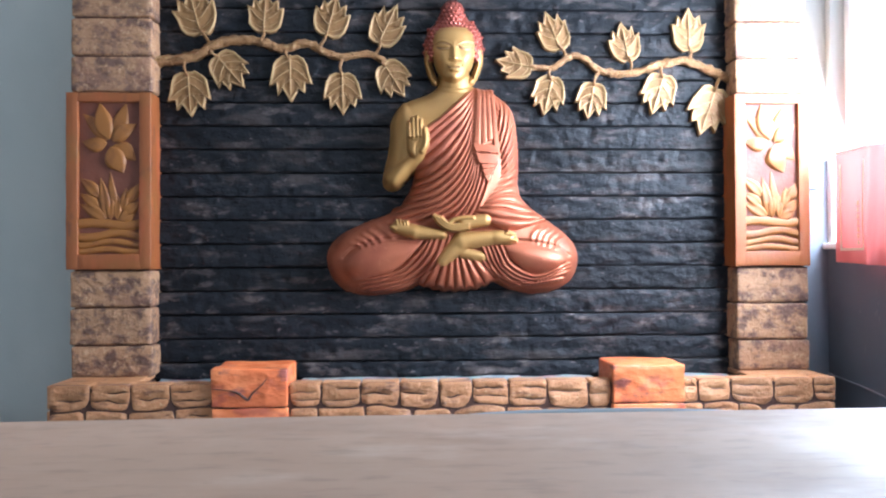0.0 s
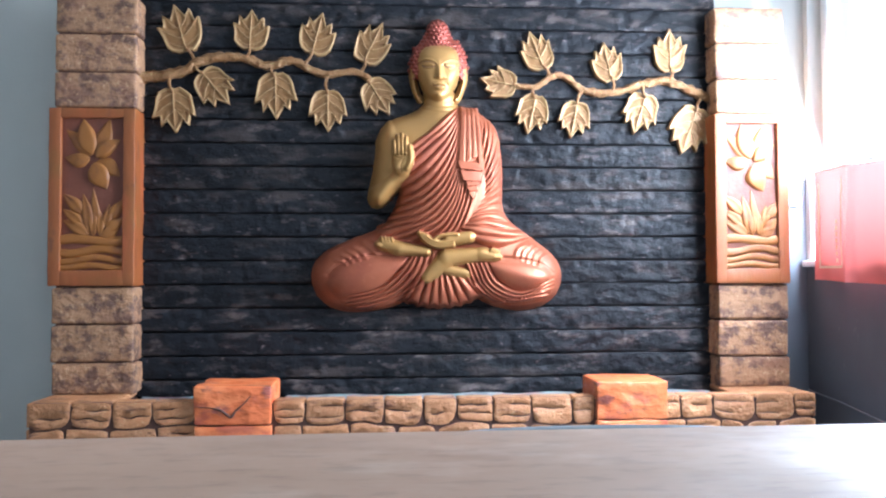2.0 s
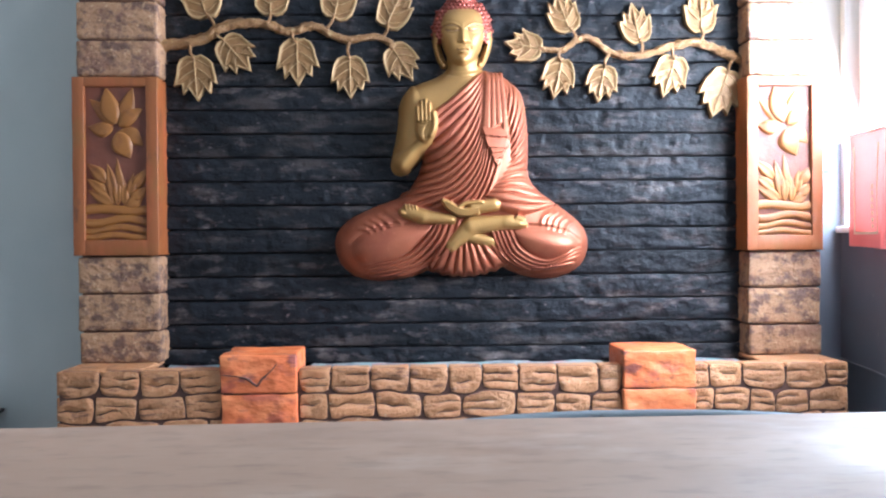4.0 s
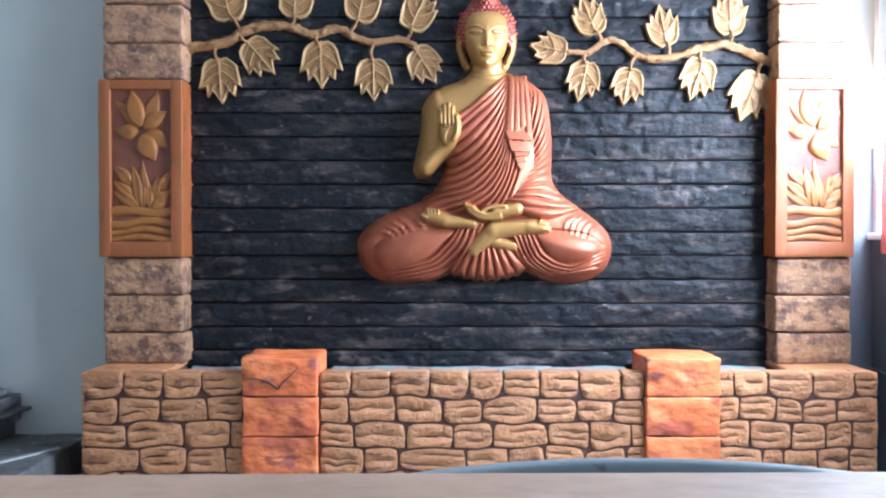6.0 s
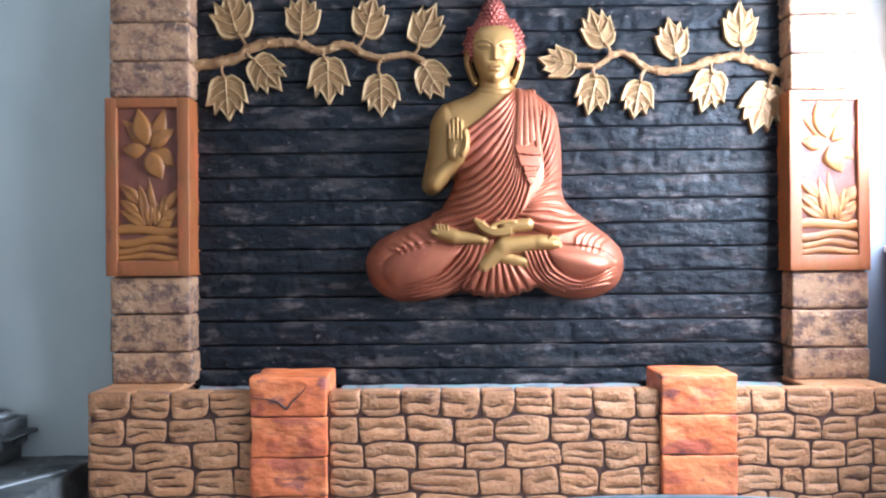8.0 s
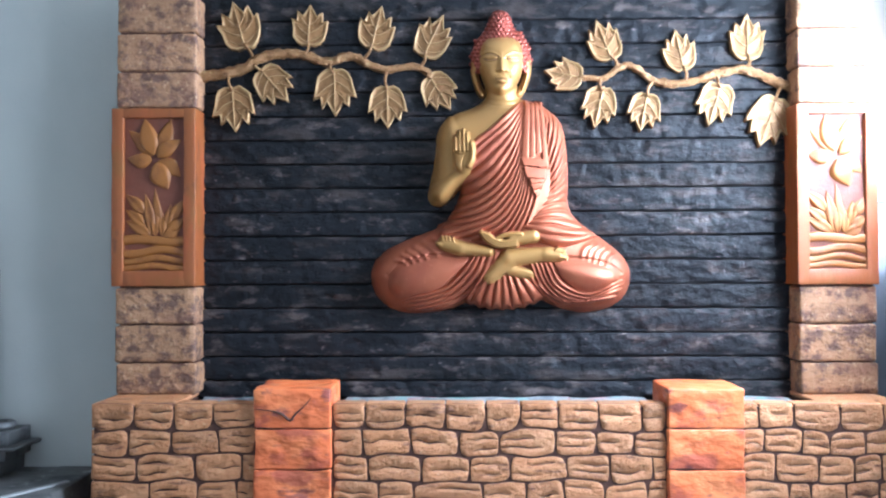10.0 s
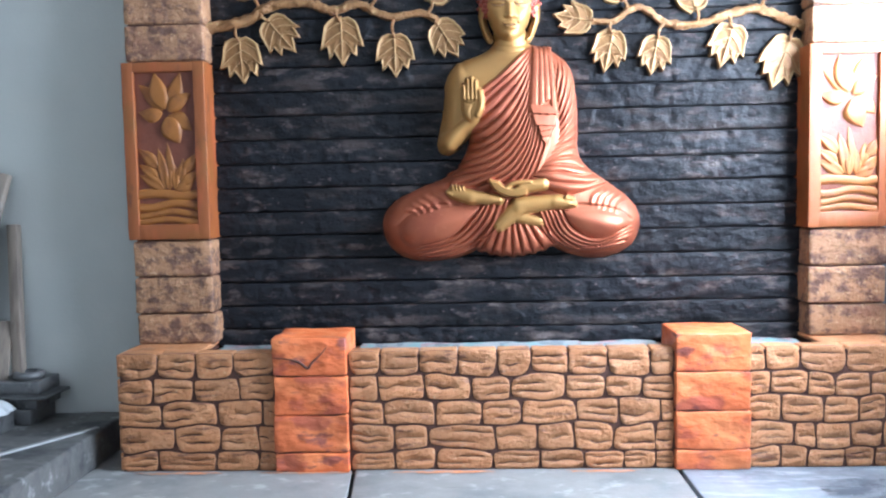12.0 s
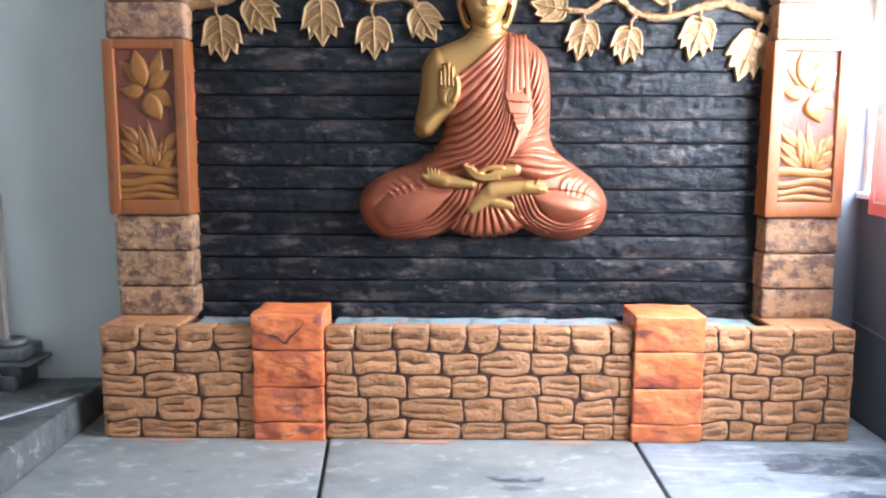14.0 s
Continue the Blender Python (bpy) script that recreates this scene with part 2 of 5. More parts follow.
PAPER = surface("printed_newspaper", (0.27, 0.285, 0.285), 0.8, 0, [
    ((11, 9, 9), 1, 0.53, 0.55, (0.14, 0.32, 0.32), 0.6),
    ((9, 13, 9), 1, 0.60, 0.62, (0.42, 0.14, 0.15), 0.6),
    ((14, 10, 9), 2, 0.54, 0.56, (0.10, 0.12, 0.14), 0.7),
    ((60, 190, 60), 1, 0.55, 0.62, (0.26, 0.29, 0.30), 0.6)], [((14, 14, 14), 2, 0.4, 0.01)])
WINDOW = surface("white_window_paint", (0.66, 0.67, 0.67), 0.5, 0, [((12, 12, 12), 3, 0.5, 0.7, (0.52, 0.53, 0.53), 0.6)])
BOXGREY = surface("grey_plastic", (0.16, 0.17, 0.19), 0.5)

CLOTH = bpy.data.materials.new("red_sheer_curtain")
CLOTH.use_nodes = True
cn, cl = CLOTH.node_tree.nodes, CLOTH.node_tree.links
cp = cn["Principled BSDF"]
cp.inputs["Base Color"].default_value = (0.66, 0.16, 0.14, 1)
cp.inputs["Roughness"].default_value = 0.85
ct = cn.new("ShaderNodeBsdfTranslucent")
ct.inputs["Color"].default_value = (0.62, 0.17, 0.15, 1)
cm = cn.new("ShaderNodeMixShader")
cm.inputs[0].default_value = 0.09
cl.new(cp.outputs[0], cm.inputs[1])
cl.new(ct.outputs[0], cm.inputs[2])
cl.new(cm.outputs[0], cn["Material Output"].inputs["Surface"])

PRINT = surface("pale_yellow_print", (0.80, 0.66, 0.48), 0.8)
GLOW = bpy.data.materials.new("bright_daylight_sky")
GLOW.use_nodes = True
gn = GLOW.node_tree.nodes
ge = gn.new("ShaderNodeEmission")
ge.inputs[0].default_value, ge.inputs[1].default_value = (0.96, 0.98, 1, 1), 5.0
GLOW.node_tree.links.new(ge.outputs[0], gn["Material Output"].inputs["Surface"])


# ---- building helpers ----
def mesh_of(name, verts, faces, material, smooth=False, indices=None):
    me = bpy.data.meshes.new(name)
    me.from_pydata(verts, [], faces)
    for m in (material if isinstance(material, (list, tuple)) else (material,)):
        me.materials.append(m)
    if indices is not None:
        me.polygons.foreach_set("material_index", indices)
    if smooth:
        me.polygons.foreach_set("use_smooth", [True] * len(me.polygons))
    me.update()
    return me


def part(name, me, parent=None, label=""):
    ob = new(name, me)
    if parent:
        ob.parent = parent
        ob.matrix_parent_inverse = parent.matrix_world.inverted()
    if label:
        ob["label"] = label
    return ob


def thing(name, label, category, group="", kind="", at=(0, 0, 0)):
    ob = new(name)
    ob.empty_display_size = 0.1
    ob.location = at
    ob.matrix_world = Matrix.Translation(at)
    return tagged(ob, label, category, group, kind)


def steps(length, r, cell):
    """Positions along an edge, closer together within the rounding r of both ends."""
    inner = max(1, round((length - 2 * r) / cell))
    return [0, 0.3 * r] + [r + (length - 2 * r) * k / inner for k in range(inner + 1)] + [length - 0.3 * r, length]


def rough_box(lo, hi, r=0.01, cell=0.05, amp=0.0, freq=12.0, seed=0.0):
    """A box with rounded edges and an uneven surface: verts and faces."""
    lo, hi = Vector(lo), Vector(hi)
    size = hi - lo
    r = min(r, min(size) * 0.49)
    marks = [steps(size[k], r, cell) for k in range(3)]
    index, verts, faces = {}, [], []

    def vert(p):
        key = (round(p[0], 5), round(p[1], 5), round(p[2], 5))
        if key not in index:
            q = Vector([min(max(p[k], r), size[k] - r) for k in range(3)])
            d = Vector(p) - q
            n = d.normalized() if d.length > 1e-9 else Vector((0, 0, 0))
            w = q + n * r + lo
            if amp:
                a = noise.noise(w * freq + Vector((seed, seed * 1.7, 0))) + 0.5 * noise.noise(w * freq * 2.3 + Vector((0, seed, 5)))
                w = w + n * a * amp
            index[key] = len(verts)
            verts.append(w)
        return index[key]

    for axis in range(3):
        a, b = [(1, 2), (2, 0), (0, 1)][axis]
        for side in (0.0, size[axis]):
            for i in range(len(marks[a]) - 1):
                for j in range(len(marks[b]) - 1):
                    quad = []
                    for s, t in ((i, j), (i + 1, j), (i + 1, j + 1), (i, j + 1)):
                        p = [0.0, 0.0, 0.0]
                        p[axis], p[a], p[b] = side, marks[a][s], marks[b][t]
                        quad.append(vert(p))
                    faces.append(quad if side else quad[::-1])
    return verts, faces


def plain_box(lo, hi):
    v = [(x, y, z) for x in (lo[0], hi[0]) for y in (lo[1], hi[1]) for z in (lo[2], hi[2])]
    f = [(0, 1, 3, 2), (4, 6, 7, 5), (0, 4, 5, 1), (2, 3, 7, 6), (0, 2, 6, 4), (1, 5, 7, 3)]
    return v, f


def joined(*pieces):
    verts, faces = [], []
    for v, f in pieces:
        n = len(verts)
        verts += [Vector(p) for p in v]
        faces += [[i + n for i in q] for q in f]
    return verts, faces


def moved(piece, m):
    return [m @ Vector(p) for p in piece[0]], piece[1]


def tube(points, radii, sides=10, wobble=0.0):
    """A tube with closed ends along points."""
    pts = [Vector(p) for p in points]
    verts, faces = [], []
    for k, p in enumerate(pts):
        d = (pts[min(k + 1, len(pts) - 1)] - pts[max(k - 1, 0)]).normalized()
        side = d.cross(Vector((0, 1, 0)))
        side = side.normalized() if side.length > 1e-4 else Vector((1, 0, 0))
        up = side.cross(d).normalized()
        for s in range(sides):
            a = 2 * math.pi * s / sides
            q = side * math.cos(a) + up * math.sin(a)
            rr = radii[k] * (1 + wobble * noise.noise(p * 45 + q * 1.5))
            verts.append(p + q * rr)
    n = len(pts)
    for k in range(n - 1):
        for s in range(sides):
            t = (s + 1) % sides
            faces.append((k * sides + s, k * sides + t, (k + 1) * sides + t, (k + 1) * sides + s))
    faces.append(tuple(range(sides))[::-1])
    faces.append(tuple(range((n - 1) * sides, n * sides)))
    return verts, faces


def smooth_line(points, count):
    """Points along a Catmull-Rom line."""
    p = [Vector(q) for q in points]
    p = [2 * p[0] - p[1]] + p + [2 * p[-1] - p[-2]]
    out = []
    for k in range(count):
        t = k / (count - 1) * (len(p) - 3)
        i = min(int(t), len(p) - 4)
        u = t - i
        a, b, c, d = p[i:i + 4]
        out.append(0.5 * ((2 * b) + (c - a) * u + (2 * a - 5 * b + 4 * c - d) * u * u + (3 * b - a - 3 * c + d) * u ** 3))
    return out


# ---- the room ----
RIGHT = 1.68
part("wall_back", mesh_of("wall_back", *joined(plain_box((-3.4, 0.05, -0.1), (1.42, 0.25, 3.0)), plain_box((1.42, 0.05, 1.36), (RIGHT + 0.2, 0.25, 3.0))), WALL))
# low corner behind the pillar: its shade is painted in with the darker colour
part("wall_corner", mesh_of("wall_corner", *plain_box((1.42, 0.05, -0.1), (RIGHT + 0.2, 0.25, 1.36)), WALL_SHADED))
part("wall_left", mesh_of("wall_left", *plain_box((-3.4, -5.6, -0.1), (-3.2, 0.048, 3.0)), WALL))
W0, W1, WZ0, WZ1 = -2.0, 0.01, 1.0, 2.9
part("wall_right", mesh_of("wall_right", *joined(
    plain_box((RIGHT, -5.6, WZ1), (RIGHT + 0.2, 0.048, 3.0)),
    plain_box((RIGHT, -5.6, WZ0), (RIGHT + 0.2, W0, WZ1)), plain_box((RIGHT, W1, WZ0), (RIGHT + 0.2, 0.048, WZ1))), WALL))
# same darkened colour stands for shade under the sill
part("wall_under_window", mesh_of("wall_under_window", *plain_box((RIGHT, -5.6, -0.1), (RIGHT + 0.2, 0.048, WZ0)), WALL_SHADED))
# unseen rear wall, with an assumed opening behind the fill lamp
part("wall_rear", mesh_of("wall_rear", *joined(
    plain_box((-3.2, -5.8, -0.1), (-1.95, -5.6, 3.0)), plain_box((1.15, -5.8, -0.1), (RIGHT, -5.6, 3.0)),
    plain_box((-1.95, -5.8, 2.48), (1.15, -5.6, 3.0))), WALL))
part("ceiling", mesh_of("ceiling", *plain_box((-3.4, -5.8, 3.0), (RIGHT + 0.2, 0.25, 3.15)), CEIL))
for name in ("wall_back", "wall_corner", "wall_left", "wall_right", "wall_under_window", "wall_rear", "ceiling"):
    tagged(bpy.data.objects[name], "white painted ceiling over the room" if name == "ceiling" else "grey wall under the window, shade put into its colour" if name in ("wall_under_window", "wall_corner") else "pale blue-grey painted plaster wall",
           "ceiling" if name == "ceiling" else "wall", kind="structure")
ground = part("ground", mesh_of("ground", *plain_box((-30, -30, -0.3), (30, 30, -0.12)), SLAB))
tagged(ground, "grey cement ground outside the room", "ground", kind="structure")
sky_card = part("backdrop", mesh_of("backdrop", *plain_box((3.4, -6, -0.12), (3.45, 3, 5)), GLOW))
tagged(sky_card, "overexposed daylight outside the window", "backdrop", kind="structure")

# window with white frame and a mullion
win = thing("window_1", "white-framed window letting in glaring daylight", "window", kind="structure", at=(RIGHT, -1.0, WZ0))
for lo, hi in (((RIGHT + 0.06, W0, WZ0), (RIGHT + 0.12, W1, WZ0 + 0.05)), ((RIGHT + 0.06, W0, WZ1 - 0.05), (RIGHT + 0.12, W1, WZ1)),
               ((RIGHT + 0.06, W0, WZ0 + 0.05), (RIGHT + 0.12, W0 + 0.05, WZ1 - 0.05)), ((RIGHT + 0.06, W1 - 0.05, WZ0 + 0.05), (RIGHT + 0.12, W1, WZ1 - 0.05)),
               ((RIGHT + 0.065, -1.05, WZ0 + 0.05), (RIGHT + 0.115, -1.01, WZ1 - 0.05))):
    part("window_frame", mesh_of("window_frame", *rough_box(lo, hi, 0.006, 0.5), WINDOW), win)
part("window_sill", mesh_of("window_sill", *rough_box((RIGHT - 0.03, W0 - 0.03, WZ0 - 0.03), (RIGHT + 0.058, W1 + 0.03, WZ0 - 0.002), 0.006, 0.5), WINDOW), win)

# ---- plank cladding ----
random.seed(4)
clad = thing("plank_cladding", "black rough-hewn horizontal planks with dry-brushed highlights covering the wall", "wall panel", at=(0, 0.02, 0.44))
part("backing", mesh_of("backing", *plain_box((-1.25, 0.028, 0.40), (1.25, 0.052, 2.19)), BLACK), clad)


def plank(z0, z1, seed, x0=-1.247, x1=1.247):
    nx, rows = 300, (-0.1, 0.02, 0.08, 0.18, 0.3, 0.42, 0.54, 0.66, 0.78, 0.88, 0.95, 0.985, 1.1)
    verts, faces = [], []
    tilt = random.uniform(-0.003, 0.003)
    for j, f in enumerate(rows):
        for i in range(nx):
            x = x0 + (x1 - x0) * i / (nx - 1)
            ends = j in (0, len(rows) - 1)
            g = min(max(f, 0.02), 0.98)
            wave = 0.0025 * noise.noise(Vector((x * 3, seed * 3.1, g * 2)))
            z = z0 + (z1 - z0) * g + (wave if 0 < j < len(rows) - 1 else wave)
            q = Vector((x * 14, seed * 7.3, z * 30))
            chip = noise.noise(Vector((x * 17, seed * 5.1, z * 19)))
            lump = noise.noise(q) * 0.0055 + noise.noise(q * 2.4) * 0.004 + noise.noise(q * 5.5) * 0.0015 - 0.014 * max(0.0, chip - 0.25)
            edge = 0.010 if 0.1 < f < 0.9 else 0.0078
            y = 0.03 if ends else -edge - max(lump, -0.0085) * (1 if 0.05 < f < 0.96 else 0.4) - tilt
            verts.append((x, y, z))
    for j in range(len(rows) - 1):
        for i in range(nx - 1):
            a = j * nx + i
            faces.append((a, a + 1, a + nx + 1, a + nx))
    return verts, faces


edges = [0.436] + [0.505 + 0.0996 * k for k in range(18)]
for k in range(len(edges) - 1):
    part("plank", mesh_of("plank", *plank(edges[k] + 0.0016, edges[k + 1] - 0.0016, k + 1.0), PLANK, True), clad)
part("edge_strip", mesh_of("edge_strip", *rough_box((-1.262, -0.03, 2.195), (1.25, 0.05, 2.215), 0.006, 0.1, 0.003, 9, 3), PLANK, True), clad)

# ---- pillars with carved panels ----
def pillar(x0, x1, name_seed, label):
    th = thing("pillar", label, "pillar", "pillars beside the planks", at=((x0 + x1) / 2, -0.03, 0.465))
    part("core", mesh_of("core", *plain_box((x0 + 0.012, -0.098, 0.46), (x1 - 0.012, 0.052, 2.07)), GROOVE), th)
    for k, (a, b) in enumerate(((0.462, 0.592), (0.592, 0.745), (0.745, 0.897), (1.622, 1.771), (1.771, 1.928), (1.928, 2.083))):
        e = random.uniform(-0.004, 0.004)
        part("block", mesh_of("block", *rough_box((x0 + e, -0.112 + e / 2, a + 0.003), (x1 + e, 0.03, b - 0.003), 0.010, 0.022, 0.0035, 22, name_seed + k), PILLAR, True), th)
    c = (x0 + x1) / 2
    lo, hi, fw = x0 - 0.012, x1 + 0.002, 0.047
    v = joined(rough_box((lo, -0.127, 0.90), (lo + fw, 0.02, 1.619), 0.003, 0.03, 0.0022, 14, name_seed),
               rough_box((hi - fw, -0.127, 0.90), (hi, 0.02, 1.619), 0.003, 0.03, 0.0022, 14, name_seed + 1),
               rough_box((lo + 0.04, -0.1266, 0.901), (hi - 0.04, 0.02, 0.962), 0.003, 0.03, 0.0018, 14, name_seed + 2),
               rough_box((lo + 0.04, -0.1266, 1.580), (hi - 0.04, 0.02, 1.618), 0.003, 0.03, 0.0018, 14, name_seed + 3))
    panel = part("carved_panel", mesh_of("carved_panel", *v, FRAME, True), th, "ochre frame round a carved lotus relief")
    part("panel_ground", mesh_of("panel_ground", *rough_box((lo + 0.035, -0.108, 0.95), (hi - 0.035, 0.0, 1.59), 0.004, 0.02, 0.003, 30, 2), RECESS, True), panel)
    px = (lo + hi) / 2 - 0.003

    def blade(name, bx, bz, tx, tz, width, lift=0.03, bend=0.0, vein=0.0):
        """A pointed, domed petal or leaf from its foot to its tip."""
        b, t = Vector((bx, 0, bz)), Vector((tx, 0, tz))
        d = t - b
        side = Vector((d.z, 0, -d.x)).normalized()
        verts, faces, n, m = [], [], 12, 8
        for i in range(n + 1):
            f = i / n
            w = width * 1.12 * max(0.04, math.sin(math.pi * min(1, f ** 0.8)) ** 0.85) * 0.5
            mid = b + d * f + side * bend * math.sin(math.pi * f)
            for j in range(m + 1):
                g = -1 + 2 * j / m
                h = lift * (0.45 + 0.55 * math.sqrt(max(0, 1 - g ** 4))) * (0.6 + 0.4 * math.sin(math.pi * min(1, f + 0.12))) - 0.006 * math.exp(-(g / 0.14) ** 2) * vein
                p = mid + side * w * g
                y = -0.100 - (h * 0.75 if 0 < j < m else -0.006)
                verts.append((px + p.x, y, p.z))
        for i in range(n):
            for j in range(m):
                a = i * (m + 1) + j
                faces.append((a, a + 1, a + m + 2, a + m + 1))
        part(name, mesh_of(name, verts, faces, PETAL, True), panel)

    cx, cz = 0.004, 1.412
    for k, (tx, tz, w, bend) in enumerate(((-0.104, 1.532, 0.062, 0.008), (-0.036, 1.576, 0.080, -0.006), (0.069, 1.576, 0.068, 0.006), (0.110, 1.492, 0.062, -0.008),
                            (-0.108, 1.420, 0.062, -0.008), (0.108, 1.343, 0.070, -0.010), (0.057, 1.292, 0.088, 0.006))):
        blade("petal", cx + (tx - cx) * 0.11, cz + (tz - cz) * 0.11, tx, tz, w * 1.04, (0.020, 0.031, 0.022, 0.030, 0.028, 0.021, 0.032)[k], bend)
    blade("stem", 0.036, 1.128, 0.004, 1.298, 0.034, 0.022, -0.006)
    for bx, bz, tx, tz, w in ((-0.034, 1.192, -0.108, 1.272, 0.042), (-0.034, 1.145, -0.107, 1.209, 0.038), (-0.012, 1.104, -0.107, 1.166, 0.042),
                              (-0.007, 1.108, -0.032, 1.272, 0.038), (0.006, 1.102, -0.003, 1.230, 0.034), (0.030, 1.102, 0.026, 1.212, 0.030),
                              (0.047, 1.140, 0.064, 1.230, 0.032), (0.060, 1.172, 0.114, 1.250, 0.038), (0.052, 1.128, 0.114, 1.176, 0.038), (0.034, 1.100, 0.102, 1.142, 0.040)):
        blade("reed_leaf", bx * 1.1, bz, tx * 1.07, tz, w * 1.3, 0.026, 0.004, 0.6)
    for k, (z0, z1, amp) in enumerate(((1.062, 1.108, 0.006), (1.020, 1.060, -0.010), (0.990, 1.022, -0.009), (0.962, 0.992, -0.006))):
        verts, faces, n, m = [], [], 24, 6
        half = (hi - lo) / 2 - 0.042
        for i in range(n + 1):
            f = i / n
            off = amp * math.sin(2 * math.pi * (f + 0.1 * k))
            for j in range(m + 1):
                g = j / m
                h = 0.024 * max(0, 1 - (2 * g - 1) ** 4) ** 0.5
                verts.append((px - half + 2 * half * f, -0.100 - h * 0.8, z0 + (z1 - z0) * g + off))
        for i in range(n):
            for j in range(m):
                a = i * (m + 1) + j
                faces.append((a, a + m + 1, a + m + 2, a + 1))
        part("wave_band", mesh_of("wave_band", verts, faces, PETAL, True), panel)
    return th


pillar(-1.533, -1.208, 1.0, "mottled tan stone-look pillar with an ochre carved lotus panel, in shade")
pillar(1.207, 1.511, 31.0, "mottled tan stone-look pillar with an ochre carved lotus panel, beside the window")

# ---- statue relief: one mesh ----
def statue():
    """A relief on a fine grid: PX, PY run over its face (435 units to the metre), H is its height off the planks."""
    step = 1.05
    us, vs = np.arange(648, 1124, step), np.arange(12, 566, step)
    PX, PY = np.meshgrid(us, vs)
    H = np.full(PX.shape, -1.0)
    K = np.zeros(PX.shape, int)
    SK, RB, HR, LN = 0, 1, 2, 3

    def put(h, kind, blend=0.0):
        nonlocal H, K
        ok = h > 0
        if blend:
            t = np.clip(0.5 + (h - H) / (2 * blend), 0, 1)
            mixed = H + (h - H) * t + blend * t * (1 - t)
            new_h = np.where(ok & (H > 0), mixed, np.where(ok, h, H))
        else:
            new_h = np.where(ok, np.maximum(h, H), H)
        K = np.where(ok & (h >= H - 0.01), kind, K)
        H = new_h

    def ell(cx, cy, rx, ry, base, top, rot=0.0, power=0.5):
        a = math.radians(rot)
        dx, dy = PX - cx, PY - cy
        x, y = dx * math.cos(a) + dy * math.sin(a), -dx * math.sin(a) + dy * math.cos(a)
        d = (x / rx) ** 2 + (y / ry) ** 2
        return np.where(d < 1, base + top * np.clip(1 - d, 0, 1) ** power, -1)

    def cap(x0, y0, r0, x1, y1, r1, base, top0, top1=None, power=0.5):
        top1 = top0 if top1 is None else top1
        dx, dy = x1 - x0, y1 - y0
        t = np.clip(((PX - x0) * dx + (PY - y0) * dy) / (dx * dx + dy * dy), 0, 1)
        r = r0 + (r1 - r0) * t
        d = ((PX - x0 - dx * t) ** 2 + (PY - y0 - dy * t) ** 2) / r ** 2
        return np.where(d < 1, base + (top0 + (top1 - top0) * t) * np.clip(1 - d, 0, 1) ** power, -1)

    def away(line, count=70):
        """Distance to a smooth open line."""
        best = np.full(PX.shape, 1e9)
        pts = smooth_line([(a, b, 0) for a, b in line], count)
        x0, x1 = min(p.x for p in pts) - 16, max(p.x for p in pts) + 16
        y0, y1 = min(p.y for p in pts) - 16, max(p.y for p in pts) + 16
        i, j = np.searchsorted(us, (x0, x1)), np.searchsorted(vs, (y0, y1))
        X, Y = PX[j[0]:j[1], i[0]:i[1]], PY[j[0]:j[1], i[0]:i[1]]
        near = np.full(X.shape, 1e9)
        for p, q in zip(pts[:-1], pts[1:]):
            d = q - p
            t = np.clip(((X - p.x) * d.x + (Y - p.y) * d.y) / max(d.x ** 2 + d.y ** 2, 1e-6), 0, 1)
            near = np.minimum(near, (X - p.x - d.x * t) ** 2 + (Y - p.y - d.y * t) ** 2)
        best[j[0]:j[1], i[0]:i[1]] = np.sqrt(near)
        return best

    def inside(outline):
        """Depth inside a smooth closed outline, negative outside."""
        n = len(outline)
        ring = [(*outline[k % n], 0) for k in range(-2, n + 3)]
        pts = [(p.x, p.y) for p in smooth_line(ring, (n + 4) * 12 + 1)[24:24 + 12 * n]]
        near, within = np.full(PX.shape, 1e9), np.zeros(PX.shape, bool)
        for k in range(len(pts)):
            (ax, ay), (bx, by) = pts[k], pts[(k + 1) % len(pts)]
            dx, dy = bx - ax, by - ay
            t = np.clip(((PX - ax) * dx + (PY - ay) * dy) / max(dx * dx + dy * dy, 1e-6), 0, 1)
            near = np.minimum(near, (PX - ax - dx * t) ** 2 + (PY - ay - dy * t) ** 2)
            if ay != by:
                within ^= ((ay > PY) != (by > PY)) & (PX < dx * (PY - ay) / dy + ax)
        return np.where(within, 1, -1) * np.sqrt(near)

    def pillow(d, base, top, width):
        t = np.clip(d / width, 0, 1)
        return np.where(d > 0, base + top * np.sqrt(1 - (1 - t) ** 2), -1)

    def soften(d, rounds=40):
        for _ in range(rounds):
            p = np.pad(d, 1, mode="edge")
            d = (d * 2 + p[:-2, 1:-1] + p[2:, 1:-1] + p[1:-1, :-2] + p[1:-1, 2:]) / 6
        return d

    def ridge(phase, depth):
        """Rounded ridges with narrow creases between them, a little steeper on one side."""
        f = (phase % 1.0) ** 0.85
        return -depth * (1 - np.clip(1 - (2 * f - 1) ** 2, 0, 1) ** 0.55)

    def weave(curves, dense=60, along=300):
        """Spreads a number that grows from curve to curve over the cloth between them; -1 elsewhere."""
        lines = [smooth_line([(a, b, 0) for a, b in c], along) for c in curves]
        total, count = np.zeros(PX.shape), np.zeros(PX.shape)
        for k in range(len(lines) - 1):
            p = np.array([(q.x, q.y) for q in lines[k]])
            r = np.array([(q.x, q.y) for q in lines[k + 1]])
            for q in range(dense):
                f = q / dense
                x, y = (p + (r - p) * f).T
                i = np.clip(np.round((x - us[0]) / step).astype(int), 0, len(us) - 1)
                j = np.clip(np.round((y - vs[0]) / step).astype(int), 0, len(vs) - 1)
                np.add.at(total, (j, i), k + f)
                np.add.at(count, (j, i), 1)
        value = np.where(count > 0, total / np.maximum(count, 1), 0)
        have = (count > 0).astype(float)
